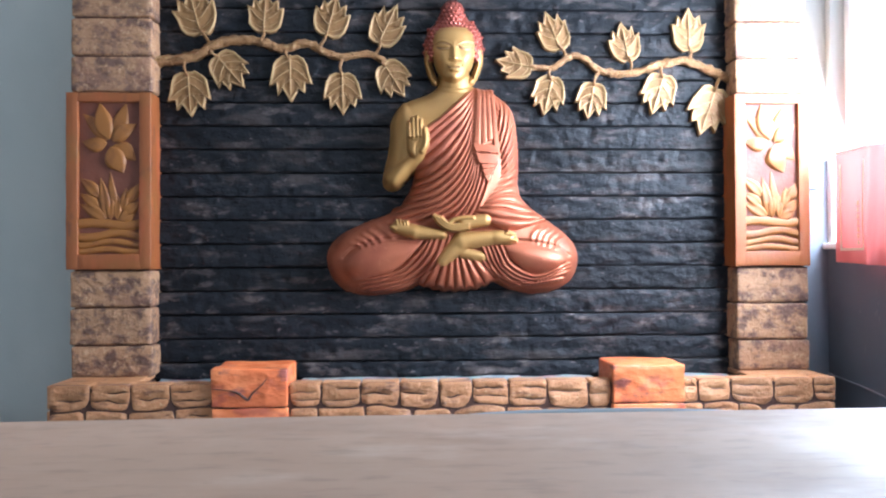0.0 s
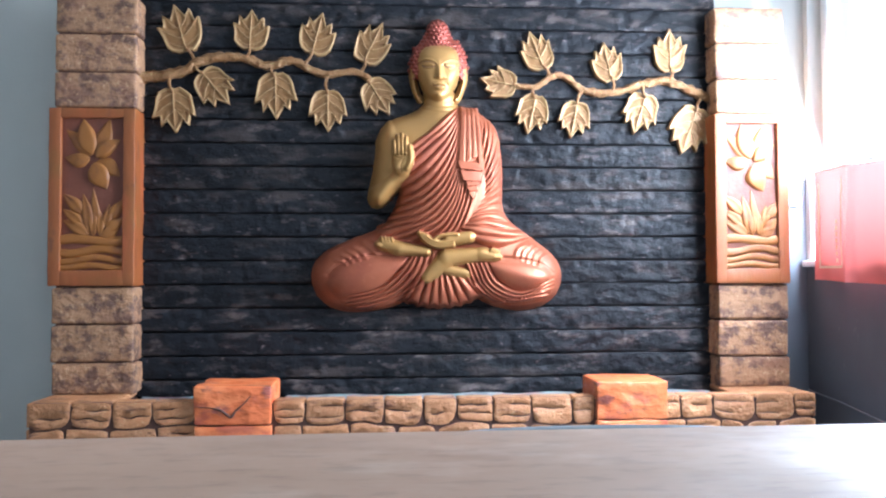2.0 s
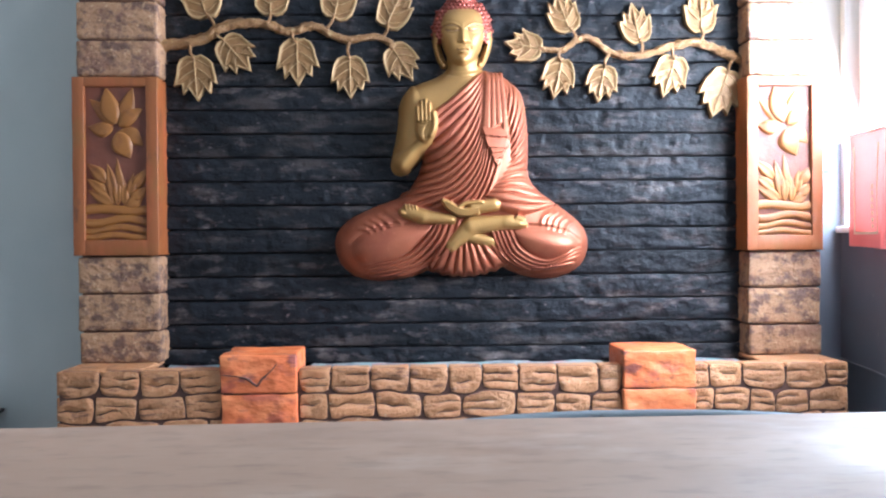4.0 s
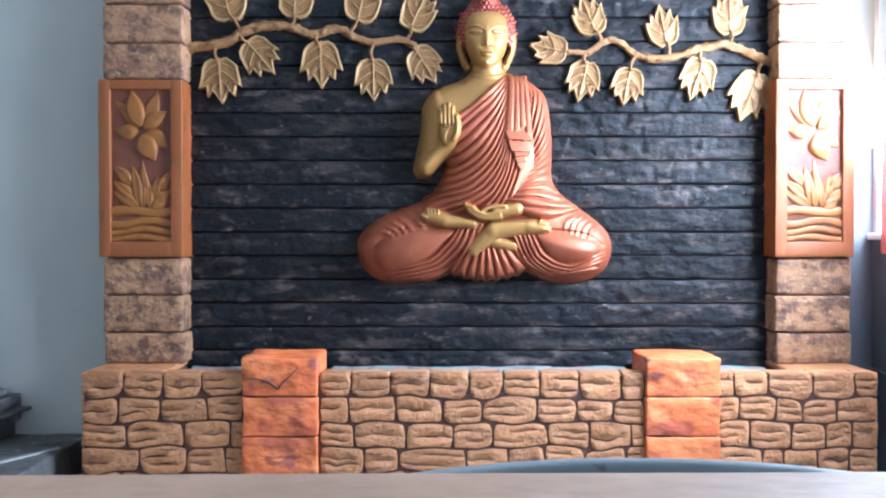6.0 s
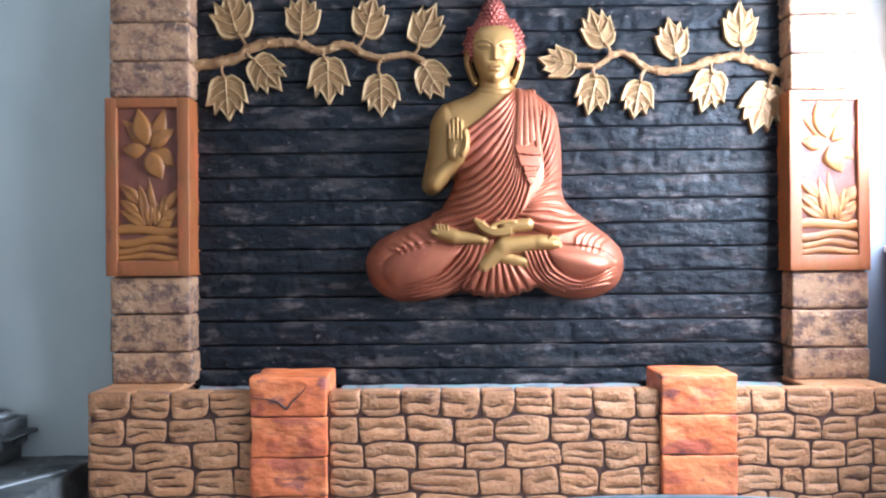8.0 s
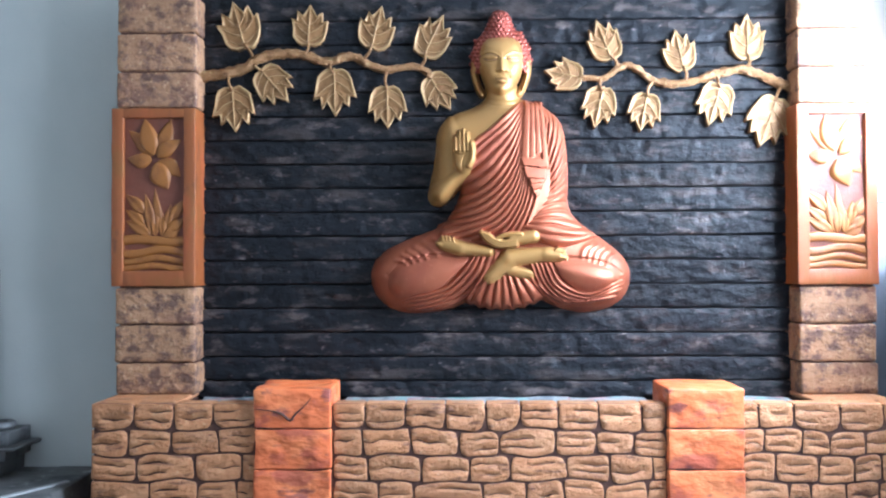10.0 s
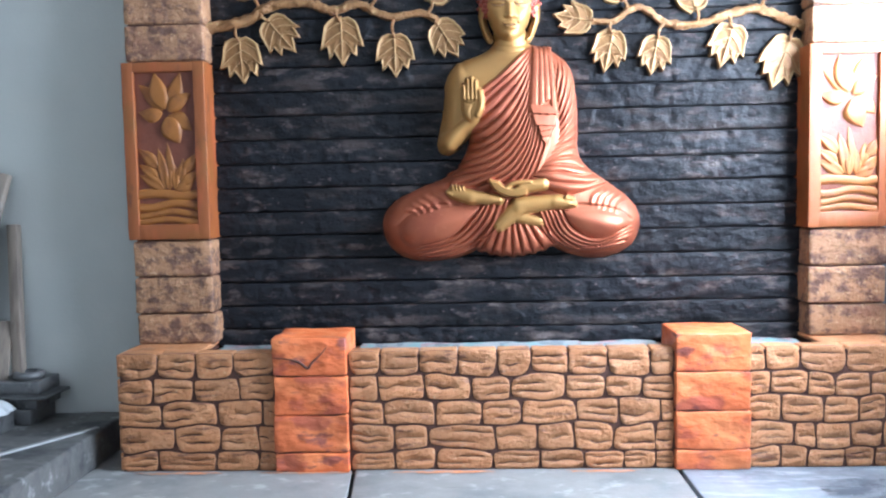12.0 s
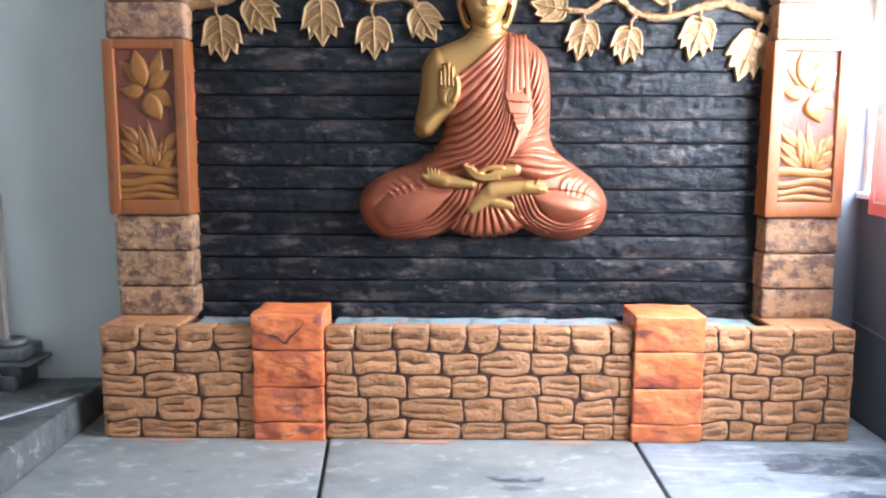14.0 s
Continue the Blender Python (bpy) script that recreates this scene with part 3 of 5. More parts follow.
        for _ in range(3):  # close pin holes and soften
            a, b = value * have, have.copy()
            for sh in ((1, 0), (-1, 0), (0, 1), (0, -1)):
                a = a + np.roll(value * have, sh, (0, 1))
                b = b + np.roll(have, sh, (0, 1))
            value = np.where(b > 0, a / np.maximum(b, 1), 0)
            have = ((b > 1.5) | (have > 0)).astype(float)
        return np.where(have > 0, value, -1)

    # hair of round curls, with the crown knot
    hair = inside([(836, 124), (834, 98), (840, 76), (852, 61), (862, 48), (866, 36), (874, 26), (885, 22), (896, 26), (903, 37), (908, 50),
                   (922, 61), (934, 78), (939, 100), (936, 126), (926, 132), (886, 120), (846, 132)])
    dome = np.maximum(pillow(hair, 5, 19, 24), ell(885, 40, 21, 22, 12, 17))
    put(dome, HR)
    gx, gy = 7.9, 6.9
    row = np.floor(PY / gy)
    jog = (row % 2) * gx / 2
    col = np.floor((PX + jog) / gx)
    ox, oy = (PX + jog) - (col + 0.5) * gx, PY - (row + 0.5) * gy
    mi = np.clip(np.round((PX - ox - us[0]) / step).astype(int), 0, len(us) - 1)
    mj = np.clip(np.round((PY - oy - vs[0]) / step).astype(int), 0, len(vs) - 1)
    bead = np.clip(1 - (ox ** 2 + oy ** 2) / 4.15 ** 2, 0, 1)
    put(np.where((hair[mj, mi] > -1) & (bead > 0), np.maximum(dome[mj, mi], 6) - 2.5 + 6.5 * np.sqrt(bead), -1), HR)
    # ears with long pierced lobes
    for line, slit in (([(840, 112), (840, 132), (846, 154), (853, 168)], [(844, 130), (848, 146), (852, 160)]),
                       ([(934, 112), (933, 132), (926, 154), (919, 168)], [(929, 132), (925, 147), (921, 161)])):
        d = away(line)
        put(np.where(d < 6.8, 5 + 13 * np.sqrt(np.clip(1 - (d / 6.8) ** 2, 0, 1)), -1), SK)
        H = H - np.where(H > 0, 8 * np.exp(-(away(slit) / 1.6) ** 2), 0)
    # neck and face
    neck = inside([(862, 150), (912, 150), (916, 170), (932, 186), (940, 205), (840, 205), (846, 190), (860, 172)])
    put(pillow(neck, 8, 15, 24), SK, 3)
    for level in (179, 188):
        H = H - np.where((H > 0) & (neck > 0), 1.6 * np.exp(-((PY - level + 0.004 * (PX - 888) ** 2) / 1.8) ** 2), 0)
    face = inside([(848, 92), (853, 76), (866, 67), (887, 64), (908, 67), (920, 77), (925, 94), (925, 118), (920, 141), (909, 158), (896, 168), (886, 170),
                   (875, 167), (862, 157), (853, 141), (848, 118)])
    put(np.where(face > 0, soften(np.maximum(pillow(face, 21, 20, 32), 16), 16), -1), SK)
    mask = np.clip(face / 6, 0, 1)
    for side, ex in ((-1, 868), (1, 909)):
        H = H - mask * 5.5 * np.exp(-((PX - ex) / 14) ** 2 - ((PY - 103) / 7.5) ** 2)
        lid = np.clip(1 - ((PX - ex) / 13.5) ** 2 - ((PY - 102.5) / 6.8) ** 2, 0, 1)
        H = H + mask * 6.0 * np.sqrt(lid)
        slit = PY - 106 + 0.012 * (PX - ex) ** 2
        H = H - np.where(np.abs(PX - ex) < 12.5, 2.8 * np.exp(-(slit / 1.3) ** 2), 0) * mask
        crease = PY - (98.4 + 0.022 * (PX - ex) ** 2)
        H = H - np.where(np.abs(PX - ex) < 14, 1.6 * np.exp(-(crease / 1.2) ** 2), 0) * mask
        arc = PY - (92.5 + 0.021 * (PX - ex - side * 2.5) ** 2)
        H = H + np.where(np.abs(PX - ex - side * 2.5) < 19, 2.4 * np.exp(-(arc / 2.2) ** 2), 0) * mask
    nose = away([(887, 96), (888, 104), (888.5, 116), (889, 123)])
    grow = np.clip((PY - 88) / 36, 0, 1)
    H = H + mask * (0.6 + 9.0 * grow ** 1.3) * np.exp(-(nose / (4.0 + 3.2 * grow)) ** 2)
    for nx in (882, 896):
        put(ell(nx, 124.5, 4.6, 4.0, 38, 7.5), SK, 1.5)
    H = H - mask * 3.4 * np.exp(-((PX - 889) / 9) ** 2 - ((PY - 129.6) / 2.0) ** 2)
    H = H - mask * 1.4 * np.exp(-((PX - 888.5) / 2.0) ** 2 - ((PY - 133.5) / 3.0) ** 2)
    put(cap(879, 139, 2.6, 888.5, 137.4, 3.6, 40, 4.5), SK, 1.5)
    put(cap(888.5, 137.4, 3.6, 898, 138.8, 2.6, 40, 4.5), SK, 1.5)
    put(ell(888.5, 144.3, 9.5, 4.2, 39, 7.5), SK, 1.2)
    smile = PY - 140.6 + 0.013 * (PX - 888.5) ** 2
    H = H - np.where(np.abs(PX - 888.5) < 14, 2.2 * np.exp(-(smile / 1.2) ** 2), 0) * mask
    H = H - mask * 2.2 * np.exp(-((PX - 888.5) / 8) ** 2 - ((PY - 150) / 2.6) ** 2)
    for side in (-1, 1):
        H = H + mask * 4.2 * np.exp(-((PX - 888 - side * 21) / 10) ** 2 - ((PY - 127) / 13) ** 2)
        H = H - mask * 0.6 * np.exp(-((PX - 888 - side * 15.5) / 2.5) ** 2 - ((PY - 139) / 4) ** 2)
    H = H + mask * 3.0 * np.exp(-((PX - 888) / 9) ** 2 - ((PY - 158) / 6) ** 2)

    # chest and shoulders
    body = inside([(866, 178), (836, 192), (804, 204), (781, 222), (772, 256), (792, 300), (813, 330), (814, 358), (802, 390), (792, 425),
                   (965, 425), (1000, 380), (1003, 320), (1002, 280), (998, 240), (984, 211), (960, 196), (936, 188), (912, 180)])
    put(pillow(body, 4, 22, 46), SK, 4)
    # robe over the chest: drapery fans out from the shoulder and sags towards the waist
    robe = inside([(926, 178), (910, 188), (893, 203), (865, 228), (838, 249), (828, 278), (818, 316), (812, 350), (798, 380), (768, 407), (775, 432),
                   (962, 432), (975, 330), (955, 200), (940, 184)])
    torso = weave([[(922, 178), (893, 203), (865, 228), (836, 250), (812, 275)], [(924, 188), (900, 220), (870, 247), (845, 270), (818, 300)],
                   [(926, 199), (905, 243), (875, 281), (845, 308), (808, 330)], [(926, 212), (912, 262), (880, 312), (840, 342), (800, 351)],
                   [(926, 228), (915, 285), (885, 335), (840, 367), (788, 378)], [(927, 250), (918, 305), (895, 350), (850, 388), (768, 402)],
                   [(928, 275), (922, 325), (905, 365), (872, 398), (792, 428)], [(932, 300), (926, 345), (915, 375), (895, 405), (858, 434)],
                   [(942, 322), (937, 352), (928, 380), (915, 405), (895, 434)], [(956, 345), (948, 370), (940, 390), (930, 410), (918, 434)]])
    width = 0.10 * np.sin(PY / 23.0 + PX / 41.0)
    depth = 5.5 + 5.0 * np.clip((PY - 200) / 110, 0, 1)
    fold = np.where(torso >= 0, ridge(torso * 1.75 + width, depth), -3.0)
    put(np.where(robe > 0, pillow(body + 8, 6, 24, 46) + 1.5 + np.clip(robe / 2.5, 0, 1) * 3 + fold, -1), RB, 1)

    # folded legs under the robe
    left = inside([(657, 490), (663, 465), (684, 443), (720, 425), (760, 410), (800, 398), (860, 418), (884, 470), (856, 512), (825, 535), (785, 549),
                   (735, 554), (695, 546), (668, 524)])
    right = inside([(1114, 492), (1108, 466), (1092, 446), (1072, 430), (1050, 416), (1000, 400), (930, 418), (902, 470), (935, 505), (962, 532),
                    (990, 545), (1030, 553), (1072, 546), (1102, 526)])
    put(np.where(left > 0, soften(np.maximum(pillow(left, 3, 25, 46), 0), 20), -1), RB, 3)
    put(np.where(right > 0, soften(np.maximum(pillow(right, 3, 25, 46), 0), 20), -1), RB, 3)
    put(cap(850, 455, 38, 945, 455, 38, 3, 22, 22, 0.4), RB, 2)
    for calf, crease in ((inside([(688, 487), (706, 472), (740, 460), (785, 455), (838, 459), (826, 480), (800, 507), (765, 526), (725, 533), (697, 526), (684, 507)]),
                          [(686, 486), (705, 470), (740, 456), (790, 451), (840, 453)]),
                         (inside([(968, 466), (1000, 461), (1042, 463), (1076, 472), (1095, 486), (1095, 501), (1078, 514), (1045, 519), (1015, 511), (988, 493)]),
                          [(1000, 457), (1040, 460), (1075, 468), (1098, 484)])):
        put(np.where(calf > 0, soften(pillow(calf, 20, 19, 34)), -1), RB, 9)
        H = H - np.where(H > 0, 3.2 * np.exp(-(away(crease) / 3.0) ** 2), 0)
    # short gathers in the crease over each calf
    for x0, y0, x1, y1, s in ((700, 461, 719, 468, 3.2), (712, 452, 730, 464, 3.6), (722, 445, 742, 461, 4.0), (734, 438, 755, 457, 4.2), (750, 430, 775, 452, 4.6),
                              (768, 424, 800, 449, 4.0)):
        d = away([(x0, y0), ((x0 + x1) / 2 + 1, (y0 + y1) / 2 - 2), (x1, y1)], 24)
        H = H + np.where(H > 0, 3.4 * np.exp(-(d / s) ** 2), 0)
    for x0, y0, x1, y1, s in ((1046, 434, 1030, 455, 4.2), (1058, 434, 1041, 459, 4.2), (1069, 437, 1051, 462, 4.2), (1079, 442, 1062, 465, 4.0), (1090, 450, 1074, 469, 4.0)):
        d = away([(x0, y0), ((x0 + x1) / 2 - 4, (y0 + y1) / 2 - 2), (x1, y1)], 24)
        H = H + np.where(H > 0, 3.6 * np.exp(-(d / s) ** 2), 0)
    # fan of pleats in the middle
    ang = np.degrees(np.arctan2(PX - 888, PY - 438))
    rad = np.hypot(PX - 888, PY - 438)
    edge = 110 + 0.0055 * ang ** 2 + 1.6 * np.cos(np.radians(ang * 36))
    on = (ang > -35) & (ang < 45) & (rad < edge) & (rad > 40)
    put(np.where(on, 23 + 13 * np.clip((rad - 40) / 55, 0, 1) + ridge(ang / 10.0, 12) - 14 * np.clip((rad - edge + 7) / 7, 0, 1) ** 2, -1), RB)
    # strands of cloth running from the lap under the calves
    for curves, count in (([[(836, 455), (815, 481), (778, 512), (708, 528)], [(850, 448), (830, 485), (788, 521), (712, 538)],
                            [(866, 446), (848, 490), (805, 530), (728, 548)], [(884, 447), (868, 492), (835, 522), (790, 547)]], 1.55),
                          ([[(977, 467), (998, 500), (1042, 519), (1097, 497)], [(962, 467), (985, 511), (1040, 530), (1104, 504)],
                            [(949, 468), (968, 509), (1008, 536), (1085, 528)], [(935, 470), (948, 500), (966, 524), (985, 540)]], 1.7)):
        band = weave(curves)
        inner = np.clip(band / 0.3, 0, 1) * np.clip((3 - band) / 0.3, 0, 1)
        on = (band >= 0) & (H > 0)
        fade = np.clip((np.minimum(PX - 704, 1106 - PX)) / 30.0, 0, 1)
        H = np.where(on, H + fade * (0.55 * (31 - H) + 3.5 * inner + ridge(band * count, 10.5)), H)
        K = np.where(on, RB, K)

    # far arm in its sleeve, with a wide hanging cuff
    sleeve = inside([(950, 186), (974, 200), (992, 220), (1000, 252), (1004, 290), (1005, 330), (1004, 356), (1010, 378), (1028, 398), (1054, 417),
                     (1048, 423), (1022, 432), (995, 438), (968, 434), (940, 420), (921, 407), (936, 386), (950, 360), (962, 335), (966, 300), (962, 250), (954, 212)])
    arm = weave([[(958, 186), (970, 205), (968, 240), (964, 280)], [(983, 208), (983, 238), (974, 272), (964, 298)],
                 [(998, 238), (990, 268), (978, 298), (962, 322)], [(1003, 275), (993, 299), (978, 320), (958, 340)],
                 [(1006, 310), (993, 324), (975, 338), (952, 355)], [(1006, 338), (990, 345), (970, 353), (945, 367)],
                 [(1008, 366), (988, 364), (965, 369), (936, 383)], [(1026, 393), (997, 387), (968, 384), (930, 393)],
                 [(1044, 408), (1008, 411), (970, 402), (924, 402)], [(1062, 421), (1012, 440), (962, 434), (916, 410)]])
    drape = np.where(arm >= 0, ridge(arm * 1.55 + 0.08 * np.sin(PX / 13.0), 9.5), -1.0)
    put(np.where(sleeve > 0, pillow(sleeve, 16, 20, 28) + 10 * np.clip((PY - 372) / 40, 0, 1) + np.clip(sleeve / 6, 0, 1) * drape, -1), RB, 1)
    # shoulder sash of flat overlapping strips, and its stack of steps below
    f = np.clip((PY - 182) / 112, 0, 1)
    xl, xr = 928 - 7 * f, 959 + 12 * f
    g = (PX - xl) / (xr - xl)
    for g0, g1, low in ((0.0, 0.30, 294), (0.30, 0.54, 282), (0.54, 0.78, 276), (0.78, 1.0, 297)):
        u = (g - g0) / (g1 - g0)
        on = (u > 0) & (u <= 1) & (PY > 180 + 3 * u) & (PY < low - 4 * u)
        put(np.where(on, 36 + 1.0 * u - 2.6 * np.exp(-(u / 0.13) ** 2) - 2.0 * np.exp(-((u - 1) / 0.08) ** 2) - 6 * np.clip((195 - PY) / 14, 0, 1), -1), RB)
    for xl, xr, y0, y1, slant in ((921, 972, 279, 294, 4), (926, 969, 296, 315, 3), (934, 966, 314, 327, -4), (937, 962, 327, 339, -6), (942, 956, 338, 350, -3)):
        g = (PY - y0 - slant * (PX - xl) / (xr - xl)) / (y1 - y0)
        on = (PX > xl + 6 * g) & (PX < xr - 3 * g) & (g > 0) & (g < 1)
        put(np.where(on, 37.0 + 4.5 * g ** 1.6 - 2.0 * np.clip((PX - xl) / (xr - xl), 0, 1), -1), RB)

    # shins, feet and the hand in the lap
    put(cap(902, 478, 11, 938, 487, 11, 20, 12), SK, 2)
    put(cap(866, 492, 12, 900, 460, 18, 22, 14, 18, 0.45), SK, 5)
    put(cap(902, 457, 17, 972, 450, 13, 23, 19, 17, 0.45), SK, 6)
    put(cap(968, 451, 13.5, 990, 453, 11, 26, 16), SK, 5)
    for k in range(4):
        put(cap(983 + 3.8 * k, 445 + 0.9 * k, 3.8, 987 + 3.6 * k, 441 + 1.5 * k, 3.0, 33, 9), SK, 2)
    put(cap(991, 455, 7.0, 999, 456, 5.4, 31, 11), SK, 2)
    put(cap(786, 431, 12.5, 815, 440, 14, 25, 16, 18, 0.45), SK, 4)
    put(cap(815, 440, 13.5, 866, 446, 9, 25, 17), SK, 5)
    put(cap(781, 434, 6.0, 775, 431, 5.0, 30, 12), SK, 1)
    for k in range(4):
        put(cap(784 + 6.2 * k, 426 + 0.4 * k, 3.8 - 0.2 * k, 782.5 + 6.3 * k, 420 + 0.2 * k * k, 3.3 - 0.2 * k, 30, 12), SK, 0.8)
    put(cap(906, 425, 11.5, 944, 419, 12, 31, 15, 15, 0.45), SK, 4)
    for k in range(3):
        line = [(852 + 6 * k, 412 + 2.0 * k), (863 + 5 * k, 426 - 1.2 * k), (883 + 3 * k, 436 - 3.6 * k), (914, 434 - 4.2 * k)]
        d = away(line)
        put(np.where(d < 4.8, 33 + k + 12 * np.sqrt(np.clip(1 - (d / 4.8) ** 2, 0, 1)), -1), SK, 0.6)
    d = away([(878, 425), (890, 418), (908, 415), (922, 415)])
    put(np.where(d < 4.8, 36 + 11 * np.sqrt(np.clip(1 - (d / 4.8) ** 2, 0, 1)), -1), SK, 1.5)

    # near arm, raised hand with open fingers
    upper = inside([(800, 206), (782, 222), (773, 250), (769, 285), (763, 318), (757, 348), (764, 364), (782, 366), (800, 352), (816, 330), (812, 290), (820, 240)])
    put(np.where(upper > 0, soften(np.maximum(pillow(upper, 3, 25, 27), 0), 14), -1), SK, 9)
    put(cap(779, 342, 21, 822, 303, 14.5, 9, 27, 32), SK, 3)
    palm = inside([(803, 264), (802, 284), (806, 300), (814, 309), (826, 308), (835, 298), (839, 282), (836, 266), (826, 261), (812, 260)])
    put(pillow(palm, 34, 12, 13), SK, 2)
    for x0, x1, y1 in ((806, 805.5, 243), (813, 812.5, 234), (820.2, 820, 232), (827, 827, 237)):
        put(cap(x0, 266, 4.4, x1, y1, 3.5, 38, 11), SK)
    d = away([(829, 294), (835, 282), (836, 268), (834, 254)])
    put(np.where(d < 6.2, 39 + 12 * np.sqrt(np.clip(1 - (d / 6.2) ** 2, 0, 1)), -1), SK, 1)
    put(ell(813, 287, 9, 15, 41, 6), SK, 2)
    for line in ([(806, 272), (814, 275), (824, 272)], [(823, 276), (817, 287), (818, 300)]):
        H = H - np.where(H > 36, 1.8 * np.exp(-(away(line, 20) / 1.3) ** 2), 0)

    # painted lines of brows, lids and mouth
    for side, ex in ((-1, 868), (1, 909)):
        K = np.where((np.abs(PY - 106 + 0.012 * (PX - ex) ** 2) < 1.3) & (np.abs(PX - ex) < 12.5), LN, K)
        K = np.where((np.abs(PY - (95.2 + 0.021 * (PX - ex - side * 2.5) ** 2)) < 0.9) & (np.abs(PX - ex - side * 2.5) < 17), LN, K)
    K = np.where((np.abs(smile) < 1.0) & (np.abs(PX - 888.5) < 12), LN, K)
    keep = H > 0.5
    pad = keep.copy()
    for sh in ((1, 0), (-1, 0), (0, 1), (0, -1), (1, 1), (-1, -1), (1, -1), (-1, 1)):
        pad |= np.roll(keep, sh, (0, 1))
    depth = np.where(keep, np.maximum(H, 3.0), -3.0)
    soft = depth.copy()
    soft[1:-1, 1:-1] = (depth[1:-1, 1:-1] * 4 + depth[:-2, 1:-1] + depth[2:, 1:-1] + depth[1:-1, :-2] + depth[1:-1, 2:]) / 8
    depth = np.where(keep, np.maximum(soft, 0.5), depth)
    # the figure swells out of the wall: a rounded bulk under the modelled surface
    rim = np.where(keep, 1e3, 0.0)
    for _ in range(84):
        for sh in ((1, 0), (-1, 0), (0, 1), (0, -1)):
            rim = np.minimum(rim, np.roll(rim, sh, (0, 1)) + step)
        for sh in ((1, 1), (-1, -1), (1, -1), (-1, 1)):
            rim = np.minimum(rim, np.roll(rim, sh, (0, 1)) + 1.414 * step)
    swell = (1 - (1 - np.clip(rim / 86.0, 0, 1)) ** 2) ** 0.7 * (18 + 18 * np.clip((PY - 180) / 120, 0, 1))
    swell = np.where(keep, soften(soften(swell, 120) * np.clip(rim / 8.0, 0, 1), 6), 0)
    Y = -0.006 - (depth + swell) / 455.0
    near = (Y + 3.301) / 3.241  # the surface narrows as it stands out
    X = -0.153 + (0.188 + (PX - 891.7 + 0.0048 * (548.3 - PY)) / 435.2) * near
    Z = 0.989 + (-0.189 + (548.3 - PY) / 433.5) * near
    index = np.where(pad, np.cumsum(pad.ravel()).reshape(pad.shape) - 1, -1)
    verts = np.stack([X[pad], Y[pad], Z[pad]], 1).tolist()
    quads = np.stack([index[:-1, :-1], index[1:, :-1], index[1:, 1:], index[:-1, 1:]], -1).reshape(-1, 4)
    good = quads.min(1) >= 0
    kind = np.where(keep[:-1, :-1], K[:-1, :-1], np.where(keep[1:, 1:], K[1:, 1:], np.where(keep[1:, :-1], K[1:, :-1], K[:-1, 1:]))).ravel()
    me = mesh_of("relief_statue", verts, quads[good].tolist(), [SKIN, ROBE, HAIR, LINES], True, kind[good].tolist())
    return tagged(part("relief_statue", me), "gold and copper painted seated meditating figure in relief on black planks", "statue")


statue()

